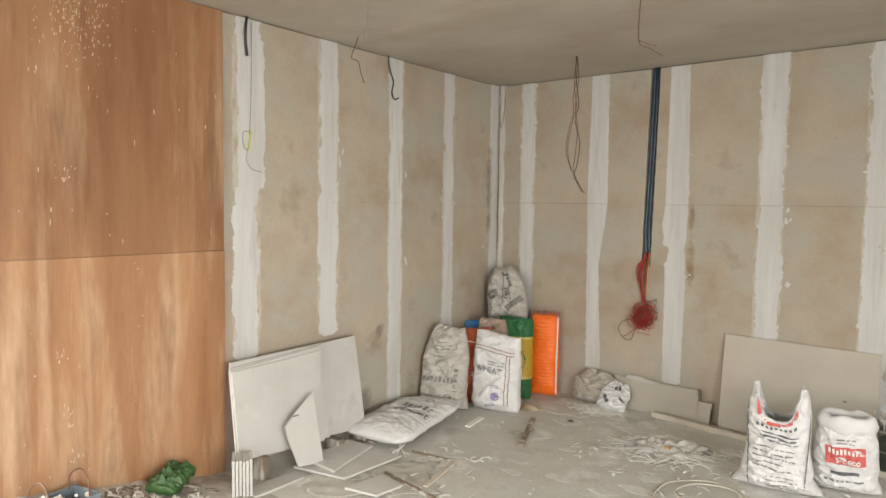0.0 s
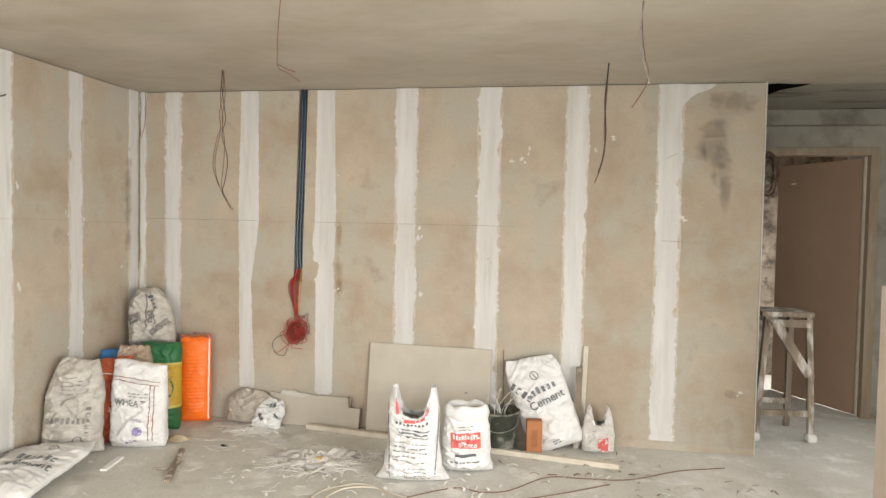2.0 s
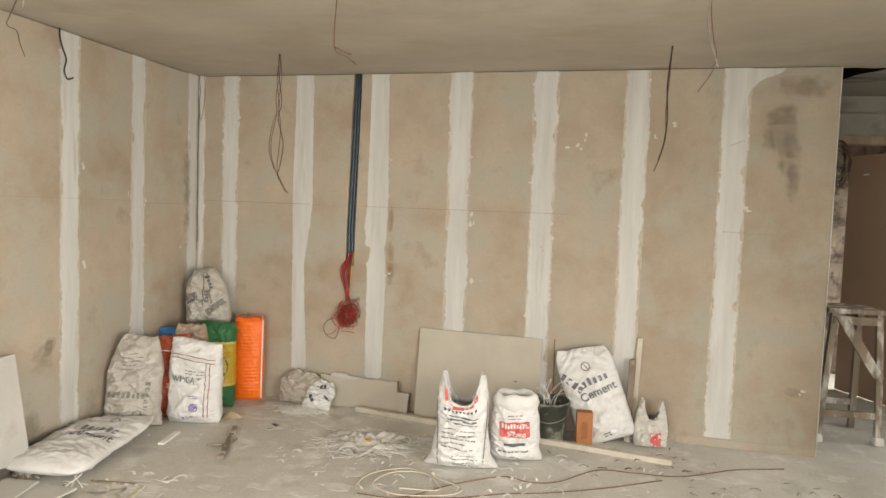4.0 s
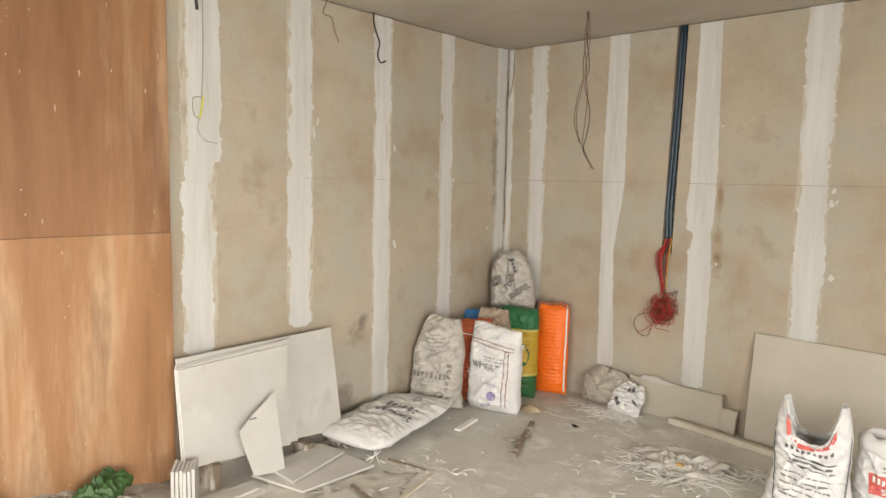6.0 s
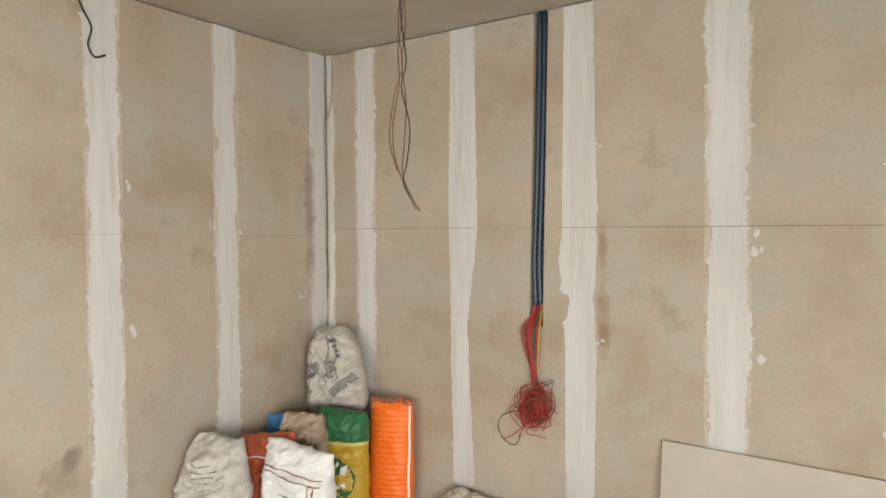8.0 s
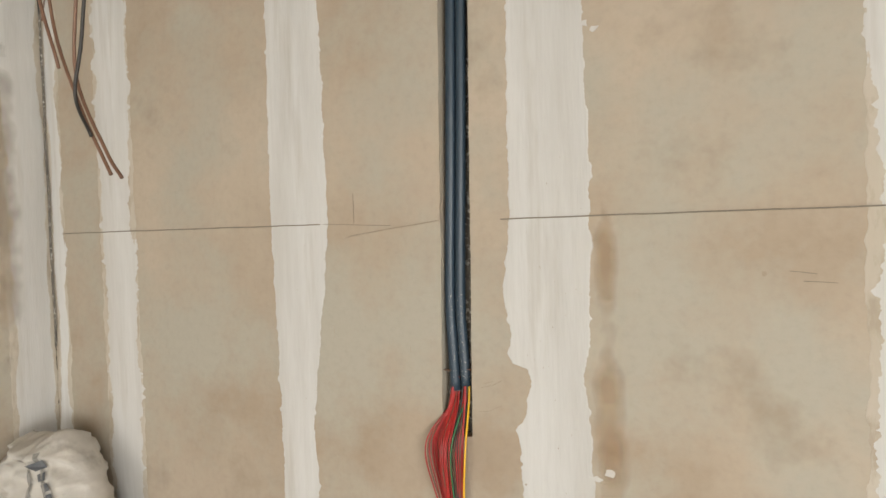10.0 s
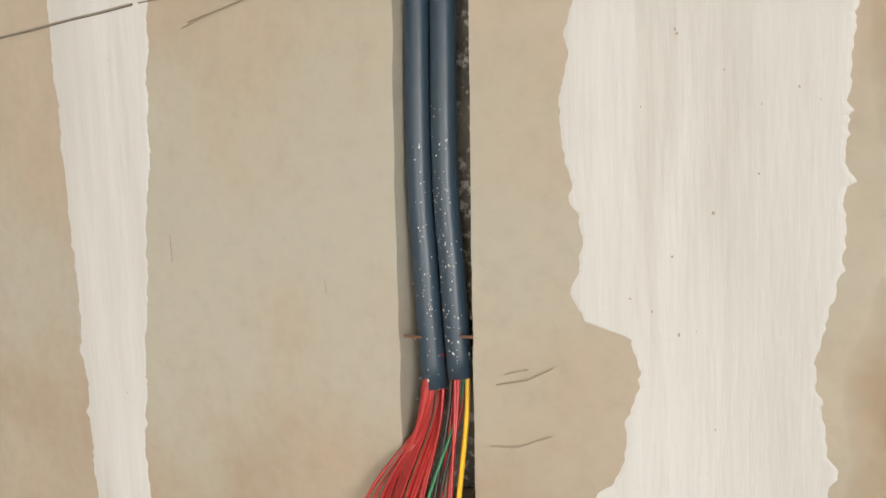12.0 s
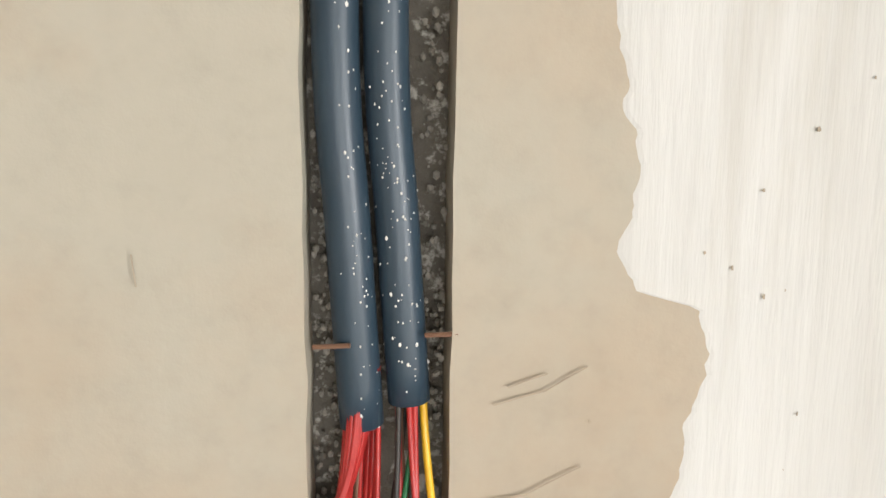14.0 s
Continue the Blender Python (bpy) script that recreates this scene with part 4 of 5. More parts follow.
# upright levels and battens on the wall
lev = thing("batten", 3.452, -0.035, 0, "pale wooden batten leaning upright against the wall", "batten", rx=-1.5, ry=2)
part("strip", box(-0.017, 0.017, -0.012, 0.012, 0, 0.70, 0.002), WOOD_PALE, lev)
lev = thing("straight_edge", 3.418, -0.10, 0, "cement-spattered wooden straight edge leaning on the wall", "straight edge", rx=-3, ry=1.5)
part("strip", box(-0.022, 0.022, -0.014, 0.014, 0, 0.56, 0.003), WOOD_OLD, lev)
rod = tagged(link_mesh("thin_rod", tube([Vector((2.905, -0.02, 0)), Vector((2.903, -0.015, 0.35)), Vector((2.897, -0.006, 0.64))], 0.004, 6), WOOD_OLD), "thin brown rod leaning against the wall", "rod")

# boards against the north wall
board = thing("fibre_board", 2.36, -0.085, 0, "large beige fibre board leaning against the wall", "board", rx=-6, ry=0.8)
bm = box(-0.455, 0.445, -0.006, 0.006, 0, 0.645, 0.0015)
part("sheet", bm, BOARD_DARK, board)
part("screw_hole", box(0.265, 0.285, -0.0072, -0.0061, 0.325, 0.333), INK, board)
board = thing("board_strip", 1.45, -0.045, 0, "low beige board offcut with a torn top standing at the wall", "board", rx=-5)
top = [(0.32 - 0.64 * i / 24, 0.225 + 0.012 * wob(i, 2, 0.4) + (0.03 if 15 < i < 19 else 0)) for i in range(25)]
part("sheet", prism([(-0.32, 0), (0.32, 0)] + top, 0.012, "y", -0.006), BOARD_DARK, board)
part("torn_paper", prism([(-0.24, 0.225), (-0.05, 0.21), (0.02, 0.23), (-0.12, 0.243), (-0.22, 0.252)], 0.002, "y", -0.009), BOARD, board, "torn paper edge")
off = thing("board_offcut", 1.80, -0.07, 0, "small rectangular board offcut on edge", "board", rx=-7, ry=3)
part("sheet", box(-0.045, 0.04, -0.006, 0.006, 0, 0.155, 0.001), BOARD_DARK, off)
part("edge_strip", box(0.04, 0.048, -0.008, 0.008, 0, 0.16), WOOD_OLD, off)
off2 = thing("wood_stick", 1.775, -0.04, 0, "thin dark wooden stick leaning on the wall", "stick", ry=-4)
part("strip", box(-0.006, 0.006, -0.008, 0.008, 0, 0.235), WOOD_OLD, off2)
bat = thing("long_batten", 2.57, -0.285, 0, "long pale square batten lying along the wall", "batten", rz=math.degrees(math.atan2(-0.345, 2.22)))
part("strip", box(-1.123, 1.123, -0.021, 0.021, 0, 0.034, 0.003), WOOD_PALE, bat)

# boards against the west wall
GRP = "stacked gypsum boards"
for k in range(4):
    b = thing("gypsum_board", 0.165 + 0.019 * k, -2.24 - 0.012 * k, 0.055, "greyish white gypsum board leaning on the wall", "board", ry=-6.5 - 0.5 * k, group=GRP)
    if k < 3:
        out = [(-0.47, 0.075), (0.49, 0), (0.455, 0.60 - 0.012 * k), (-0.47, 0.585 - 0.01 * k)] if k == 0 else [(-0.47, 0.075), (0.12 + 0.03 * k, 0.03), (0.14, 0.30), (0.19 - 0.015 * k, 0.59), (-0.47, 0.57 - 0.01 * k)]
    else:
        out = [(-0.455, 0.075), (0.13, 0.03), (0.12, 0.3), (0.165, 0.565), (-0.455, 0.545)]
    part("sheet", prism(out, 0.0125, "x", -0.006), BOARD, b)
    part("paper_edge", prism([(out[0][0] - 0.002, out[0][1]), (out[0][0], out[0][1]), (out[-1][0], out[-1][1]), (out[-1][0] - 0.002, out[-1][1])], 0.0125, "x", -0.006), BOARD_EDGE, b, "white cut edge")
piece = thing("board_piece", 0.355, -2.385, 0.027, "cut pale board piece leaning on the stack", "board", ry=-16, rz=-4)
part("sheet", prism([(-0.06, 0.02), (0.105, 0.0), (0.11, 0.40), (-0.02, 0.315), (-0.105, 0.25), (-0.10, 0.19)], 0.011, "x", -0.005), BOARD, piece)
part("mark", box(0.0062, 0.0072, -0.05, -0.01, 0.29, 0.297), INK, piece)
stub = thing("tile_stack", 0.325, -2.79, 0, "stack of narrow white board offcuts standing on edge", "board offcuts", rz=-35)
for k in range(6):
    part("offcut", box(-0.07 + 0.004 * (k % 2), 0.065 - 0.006 * (k % 3), -0.05 + 0.017 * k, -0.036 + 0.017 * k, 0, 0.20 + 0.012 * wob(k, 4, 1.7), 0.001), BOARD, stub)
for x, y, out, z, lab in ((0.44, -2.15, [(-0.16, -0.27), (0.17, -0.20), (0.19, 0.24), (-0.18, 0.19)], 0.012, "broad pale board lying on the floor"),
                          (0.36, -2.13, [(-0.10, -0.20), (0.16, -0.21), (0.05, 0.20), (-0.13, 0.17)], 0.0265, "smaller pale board piece lying on another board"),
                          (0.36, -2.60, [(-0.07, -0.16), (0.06, -0.18), (0.05, 0.14), (-0.04, 0.18)], 0.0, "dusty board strip lying on the floor"),
                          (0.80, -2.30, [(-0.10, -0.13), (0.09, -0.09), (0.11, 0.08), (-0.06, 0.12)], 0.012, "broken board piece lying on the plastic sheet")):
    o = thing("floor_board", x, y, z, lab, "board")
    part("sheet", prism(out, 0.0125, "z", 0.001), BOARD, o)
for y, hgt in ((-2.60, 0.122), (-2.05, 0.07), (-1.82, 0.052)):
    o = thing("wood_block", 0.20, y, 0, "rough wooden block propping up the gypsum boards", "block", group="props under the boards")
    part("block", box(-0.05, 0.06, -0.03, 0.03, 0, hgt, 0.003), WOOD_OLD, o)
# sticks on the floor
for name, a, b, w, h, m, lab in (("stick", (0.585, -1.19), (0.545, -0.97), 0.04, 0.012, BOARD_EDGE, "short white board strip on the floor"),
                                 ("stick", (1.06, -1.27), (0.845, -0.76), 0.034, 0.02, WOOD_OLD, "brown wooden stick lying on the floor"),
                                 ("stick", (0.67, -2.12), (1.12, -2.20), 0.022, 0.014, WOOD_OLD, "dark thin batten lying on the floor"),
                                 ("stick", (0.90, -1.75), (0.99, -2.12), 0.026, 0.012, WOOD_PALE, "pale batten lying on the floor"),
                                 ("stick", (0.60, -1.78), (0.86, -1.74), 0.016, 0.010, WOOD_OLD, "thin dark strip lying on the floor")):
    d = math.dist(a, b)
    o = thing(name, (a[0] + b[0]) / 2, (a[1] + b[1]) / 2, 0, lab, "stick", rz=math.degrees(math.atan2(b[1] - a[1], b[0] - a[0])), group="sticks on the floor")
    part("strip", box(-d / 2, d / 2, -w / 2, w / 2, 0, h, 0.002), m, o)
tagged(link_mesh("leaf_scrap", tube(spline([(0.86, -1.10, 0.006), (0.93, -1.10, 0.012), (0.97, -1.04, 0.01), (0.985, -0.98, 0.02)]), 0.008, 5), WOOD_OLD), "curled brown bark scrap on the floor", "scrap")


def shreds(name, cx, cy, rx, ry, n, seed, material, label, height=0.05, length=0.2):
    """A tangle of flat woven strips."""
    rnd = random.Random(seed)
    bm = bmesh.new()
    for i in range(n):
        a = rnd.uniform(0, 6.283)
        r = rnd.random() ** 0.7
        x, y = cx + rx * r * math.cos(a), cy + ry * r * math.sin(a)
        d = rnd.gauss(0, 0.7) + (0 if rnd.random() < 0.75 else 1.4)
        l = rnd.uniform(0.4, 1) * length
        z = height * (1 - r) * rnd.random() + 0.003
        pts = spline([(x - l / 2 * math.cos(d), y - l / 2 * math.sin(d), max(0.002, z * 0.4)), (x, y + rnd.uniform(-0.02, 0.02), z + 0.006), (x + l / 2 * math.cos(d + 0.3), y + l / 2 * math.sin(d + 0.3), max(0.002, z * 0.3))], 4)
        w = rnd.uniform(0.0025, 0.0075)
        side = Vector((-math.sin(d), math.cos(d), rnd.uniform(-0.3, 0.3))) * w
        prev = None
        for p in pts:
            row = [bm.verts.new(p - side), bm.verts.new(p + side), bm.verts.new(p + side + Vector((0, 0, 0.0012))), bm.verts.new(p - side + Vector((0, 0, 0.0012)))]
            if prev:
                for k in range(4):
                    bm.faces.new((prev[k], prev[(k + 1) % 4], row[(k + 1) % 4], row[k]))
            prev = row
    return tagged(link_mesh(name, bm, material), label, "strands", kind="stuff")


SHRED = mat("pale_strips", (0.66, 0.645, 0.60), (0.80, 0.785, 0.74), 9, 0.7)
shreds("woven_strips", 1.77, -0.74, 0.32, 0.26, 230, 3, SHRED, "heap of pale frayed woven plastic strips on the floor", 0.035, 0.24)
shreds("woven_strips", 1.06, -0.25, 0.2, 0.10, 130, 4, SHRED, "pale frayed strips beside a crumpled sack", 0.03, 0.18)
shreds("woven_strips", 2.16, -0.56, 0.12, 0.10, 50, 5, SHRED, "small scatter of pale plastic strips", 0.02, 0.14)
shreds("straw_scraps", 0.22, -1.82, 0.09, 0.07, 40, 6, WOOD_OLD, "small heap of brown straw scraps at the sack", 0.05, 0.1)
cloth = tagged(link_mesh("yellow_scrap", box(1.80, 1.835, -0.84, -0.81, 0.045, 0.06, 0.006), mat("ochre_paper", (0.45, 0.27, 0.08), (0.55, 0.36, 0.14), 30, 0.8)), "small ochre paper scrap on the strips", "scrap")
make_sack("crumpled_sack", Sack(0.44, 0.255, 0.11, 81, 0.011, neck=0.4, lean=-0.03), DUST_SACK, (1.03, -0.12, 0.0), "dust-caked crumpled sack slumped at the foot of the wall", (-14, 4, -4))
make_sack("crumpled_sack", Sack(0.21, 0.22, 0.12, 84, 0.020, neck=0.5, lean=0.03), WHITE_SACK, (1.16, -0.185, 0.0), "crumpled white sack scrap with dark print on the floor", (-20, 12, 14), prints=[("print", blocks(3, 0.10, 0.035, 83, 0.4), INK, 0.0, 0.15, 22), ("print", flat_rect(-0.012, 0.012, 0, 0.06), INK, -0.03, 0.05, 40), ("print", flat_rect(-0.03, 0.03, 0, 0.014), INK, 0.06, 0.09, -30)])


def torn_sheet(name, cx, cy, rx, ry, seed, material, label, category, height=0.03, turn=0.0, fray=0.25, kind=""):
    """A creased sheet with a torn outline, lying on the floor."""
    bm = bmesh.new()
    rings = []
    for j in range(19):
        f = j / 18
        row = []
        for i in range(72):
            a = 6.28319 * i / 72
            edge = 1 + fray * noise.noise(Vector((math.cos(a) * 1.6, math.sin(a) * 1.6, seed))) + 0.4 * fray * noise.noise(Vector((math.cos(a) * 9, math.sin(a) * 9, seed + 4)))
            q = max(abs(math.cos(a)), abs(math.sin(a))) ** -0.75
            x, y = rx * f * edge * q * math.cos(a), ry * f * edge * q * math.sin(a)
            up = max(0.0, 1 - 3 * abs(noise.noise(Vector((x * 5 + y * 3, y * 7, seed + 1))))) + 0.7 * max(0.0, 1 - 3 * abs(noise.noise(Vector((x * 13, y * 11 - x * 6, seed + 2)))))
            z = 0.0025 + height * up * (0.35 + 0.65 * (1 - f ** 3))
            row.append(bm.verts.new((x, y, z)))
        rings.append(row)
    for p, q in zip(rings, rings[1:]):
        for i in range(72):
            bm.faces.new((p[i], p[(i + 1) % 72], q[(i + 1) % 72], q[i]))
    bmesh.ops.remove_doubles(bm, verts=rings[0], dist=0.0001)
    bmesh.ops.solidify(bm, geom=bm.faces[:], thickness=0.0008)
    ob = tagged(link_mesh(name, bm, material, smooth=True), label, category, kind=kind)
    ob.matrix_world = pose(cx, cy, 0, rz=turn)
    return ob


torn_sheet("torn_sack", 1.78, -0.70, 0.22, 0.15, 3.0, CLEAR_BAG, "torn flattened woven sack with frayed edges on the floor", "sack", 0.034, 12, 0.5)
SHEET = weave("dusty_clear_sheet", (0.45, 0.43, 0.375), (0.57, 0.55, 0.495), 0.45, (0.36, 0.335, 0.28), (0.5, 0.7), crumple=0.3)
torn_sheet("plastic_sheet", 0.66, -2.22, 0.40, 0.22, 8.0, SHEET, "dusty crumpled plastic sheet spread under the boards", "sheet", 0.010, 40, 0.5)
torn_sheet("paper_scrap", 0.70, -0.565, 0.075, 0.05, 12.0, mat("tan_paper", (0.42, 0.33, 0.2), (0.55, 0.46, 0.32), 20, 0.85), "torn tan paper lying before the sacks", "scrap", 0.02, 20, 0.7)

# cables on the floor
bm = bmesh.new()
tube(spline([(2.01, -1.49, 0.006), (1.96, -1.40, 0.007), (1.98, -1.2, 0.008), (2.16, -1.07, 0.012), (2.36, -1.15, 0.01), (2.52, -1.24, 0.006), (2.44, -1.35, 0.006), (2.2, -1.42, 0.009), (2.04, -1.33, 0.012), (2.10, -1.16, 0.016), (2.28, -1.12, 0.016), (2.41, -1.3, 0.014), (2.2, -1.36, 0.018)]), 0.0042, 6, bm)
tagged(link_mesh("cable_loop", bm, WOOD_PALE), "loose cream cable coiled on the floor", "cable")
tagged(link_mesh("cable", tube(spline([(1.99, -1.47, 0.006), (2.24, -1.44, 0.006), (2.46, -1.19, 0.006), (2.71, -0.99, 0.005), (2.86, -1.02, 0.005), (3.02, -0.96, 0.005), (3.23, -0.71, 0.005), (3.45, -0.68, 0.005), (3.72, -0.64, 0.005), (4.05, -0.42, 0.005), (4.35, -0.30, 0.005)]), 0.0028, 6), BROWN), "thin dark brown cable trailing across the floor", "cable")
tagged(link_mesh("cable", tube(spline([(2.22, -1.46, 0.012), (2.5, -1.36, 0.005), (2.75, -1.22, 0.005), (3.0, -1.12, 0.005), (3.3, -0.95, 0.005), (3.6, -0.74, 0.005)]), 0.003, 6), BROWN), "thin brown cable trailing across the floor", "cable")
rnd = random.Random(77)
bm = bmesh.new()
for i in range(170):
    x, y = rnd.uniform(0.1, 4.6), rnd.uniform(-3.0, -0.08)
    s = rnd.uniform(0.002, 0.008)
    q = bmesh.ops.create_icosphere(bm, subdivisions=1, radius=s)["verts"]
    for v in q:
        v.co = Vector((x + v.co.x * rnd.uniform(0.8, 2), y + v.co.y * rnd.uniform(0.8, 2), max(0, s * 0.35 + v.co.z * 0.5)))
tagged(link_mesh("plaster_crumbs", bm, SPLASH), "small white plaster crumbs scattered over the floor", "rubble", kind="stuff")
bm = bmesh.new()
for i in range(80):
    x, y = rnd.uniform(0.7, 5.6), rnd.uniform(-1.9, -0.2) + 0.5 * (i % 4 == 0)
    n, r0 = 11, rnd.uniform(0.02, 0.075)
    pts = [(x + r0 * rnd.uniform(0.5, 1.3) * math.cos(6.283 * k / n) * 1.5, y + r0 * rnd.uniform(0.4, 1.0) * math.sin(6.283 * k / n)) for k in range(n)]
    prism(pts, 0.0012, "z", 0.0002, bm)
tagged(link_mesh("plaster_droppings", bm, mat("dried_plaster", (0.55, 0.54, 0.50), (0.70, 0.69, 0.65), 14, 0.9)), "dried pale plaster droppings on the floor", "plaster", kind="stuff")
shreds("scattered_strips", 2.7, -1.0, 1.5, 0.5, 130, 15, SHRED, "loose pale strips scattered over the floor", 0.004, 0.08)
shreds("scattered_twigs", 3.6, -0.55, 1.0, 0.4, 50, 16, WOOD_OLD, "small brown splinters scattered on the floor", 0.004, 0.06)
shreds("scattered_strips", 0.75, -2.0, 0.5, 0.5, 50, 18, SHRED, "pale strips among the board offcuts", 0.006, 0.09)


# ---- conduits, wires and hanging cables ----
def off_chase(dx, z, y):
    return (chase_x((CH_L + CH_R) / 2, z) + dx, y, z)


conduits = thing("conduit_run", 1.33, 0.0, 1.1, "two blue-grey plastic conduits set in an open wall groove", "conduit")
org = Matrix.Translation((-1.33, 0, -1.1))


def in_run(pts):
    return [org @ Vector(p) for p in pts]


def hollow(pts, r, wall=0.0022):
    bm = tube(pts, r, 18)
    inner = tube([pts[0] + Vector((0, 0, -0.0004)), pts[0] + Vector((0, 0, 0.03))], r - wall, 18, bm)
    return inner


left_line = spline([off_chase(-0.0085, 1.168, 0.0135), off_chase(-0.0150, 1.27, 0.014), off_chase(-0.0205, 1.38, 0.016), off_chase(-0.016, 1.7, 0.018), off_chase(-0.012, 2.1, 0.018), off_chase(-0.012, H_ROOM, 0.018)], 5)
right_line = spline([off_chase(0.0155, 1.179, 0.015), off_chase(0.0090, 1.27, 0.0155), off_chase(0.0030, 1.38, 0.017), off_chase(0.0075, 1.7, 0.018), off_chase(0.0115, 2.1, 0.018), off_chase(0.0115, H_ROOM, 0.018)], 5)
pipe_l = part("conduit", hollow(in_run(left_line), 0.0112), PIPE, conduits, smooth=True)
pipe_r = part("conduit", hollow(in_run(right_line), 0.0108), PIPE, conduits, smooth=True)
rnd = random.Random(21)


def spatter(line, r, n, parent, lo, hi, face):
    bm = bmesh.new()
    for _ in range(n):
        k = rnd.uniform(lo, hi) * (len(line) - 2)
        p = line[int(k)].lerp(line[int(k) + 1], k % 1)
        a = rnd.gauss(*face)
        q = p + Vector((r * math.sin(a), -r * math.cos(a), 0))
        s = rnd.uniform(0.0002, 0.0006) * (1.7 if rnd.random() < 0.12 else 1)
        c = bmesh.ops.create_icosphere(bm, subdivisions=1, radius=s)["verts"]
        for v in c:
            v.co = q + Vector((v.co.x, v.co.y * 0.5, v.co.z * rnd.uniform(1, 1.8)))
    return part("cement_spatter", bm, SPLASH, parent, "white cement splashes")


spatter(in_run(left_line), 0.0112, 55, pipe_l, 0.0, 0.42, (0.5, 0.35))
spatter(in_run(right_line), 0.0108, 110, pipe_r, 0.0, 0.45, (0.0, 0.55))
# mortar lumps along both sides of the groove
bm = bmesh.new()
for i in range(900):
    z = rnd.uniform(CH_B, 2.4) if i < 250 else rnd.uniform(CH_B, 1.65)
    side = rnd.random() < 0.62
    x = chase_x(CH_L + rnd.uniform(0.002, 0.016), z) if side else chase_x(CH_R - rnd.uniform(0.002, 0.014), z)
    s = rnd.uniform(0.0006, 0.0021)
    c = bmesh.ops.create_icosphere(bm, subdivisions=1, radius=s)["verts"]
    y = rnd.uniform(0.020, 0.034)
    for v in c:
        v.co = Vector((x + v.co.x, y + v.co.y, z + v.co.z * rnd.uniform(0.8, 1.6)))
lumps = tagged(link_mesh("mortar_lumps", bm, mat("grey_mortar", (0.16, 0.145, 0.12), (0.36, 0.34, 0.30), 70, 0.95)), "grey mortar lumps in the wall groove", "mortar", kind="stuff")
for zc, x0, x1 in ((1.212, 1.298, 1.316), (1.216, 1.352, 1.368)):
    part("nail", tube(in_run([(x0, 0.004, zc), (x1, 0.001, zc + 0.001)]), 0.0013, 6), BROWN, conduits, "rusty nail")

bundle = thing("wire_bundle", 1.33, -0.03, 0.7, "bundle of red, green, black and yellow wires, coiled at its end", "wires")
org2 = Matrix.Translation((-1.33, 0.03, -0.7))
knot = Vector((1.335, -0.030, 0.835))


def strand(name, start, out, sag, material, end, r=0.0016):
    p0 = Vector(start)
    a = p0 + Vector((0, 0, -0.02))
    m1 = Vector((out, sag, 1.06))
    m2 = Vector((out + 0.25 * (knot.x - out), sag * 1.05, 0.96))
    pts = spline([org2 @ v for v in (p0 + Vector((0, 0, 0.03)), a + Vector((0.25 * (out - p0.x), -0.006, -0.006)), m1, m2, knot + Vector(end))], 7)
    part(name, tube(pts, r, 6), material, bundle, smooth=True)


for i in range(27):
    f = (i * 0.618) % 1
    ang = 2.4 * i
    strand("red_wire", (1.3215 + 0.0075 * math.cos(ang), 0.0135 + 0.0075 * math.sin(ang), 1.168), 1.267 + 0.058 * f ** 0.9 + rnd.uniform(-0.003, 0.003), -0.026 - 0.016 * math.sin(ang), BROWN if i in (6, 13) else RED, (rnd.uniform(-0.014, 0.010), rnd.uniform(-0.012, 0.012), rnd.uniform(-0.03, 0.01)))
for i, (m, x) in enumerate(((GREEN, 1.327), (BROWN, 1.329), (BLACK, 1.332), (BLACK, 1.336), (BLACK, 1.322), (RED, 1.339), (RED, 1.346), (RED, 1.334), (BROWN, 1.342), (RED, 1.349), (YELLOW, 1.359))):
    strand("%s_wire" % m.name.split("_")[0], (1.3445 + 0.006 * math.cos(i * 1.9), 0.015 + 0.007 * math.sin(i * 1.9) - (0.001 if m == YELLOW else 0), 1.179), x, -0.022 - 0.01 * (m in (YELLOW, GREEN)), m, (rnd.uniform(-0.004, 0.012), rnd.uniform(-0.012, 0.012), rnd.uniform(-0.03, 0.01)), 0.0022 if m == YELLOW else 0.0016)
# the coil: overlapping loops
for i in range(46):
    cx, cz = 1.335 + rnd.uniform(-0.025, 0.022), 0.71 + rnd.uniform(-0.03, 0.03)
    ra, rb = rnd.uniform(0.025, 0.066), rnd.uniform(0.045, 0.10)
    tilt, ph = rnd.uniform(-1.2, 1.2), rnd.uniform(0, 6.28)
    pts = []
    for k in range(15):
        t = ph + 2 * math.pi * k / 14 * 1.08
        px, pz = ra * math.cos(t), rb * math.sin(t)
        pts.append(org2 @ Vector((cx + px * math.cos(tilt) - pz * math.sin(tilt), -0.034 + 0.026 * math.sin(t * 2 + i) - 0.03 * math.sin(i * 2.7), cz + px * math.sin(tilt) + pz * math.cos(tilt))))
    part("red_wire", tube(spline(pts, 3), 0.0021, 5), (RED, RED, RED, BROWN)[i % 4], bundle, smooth=True)
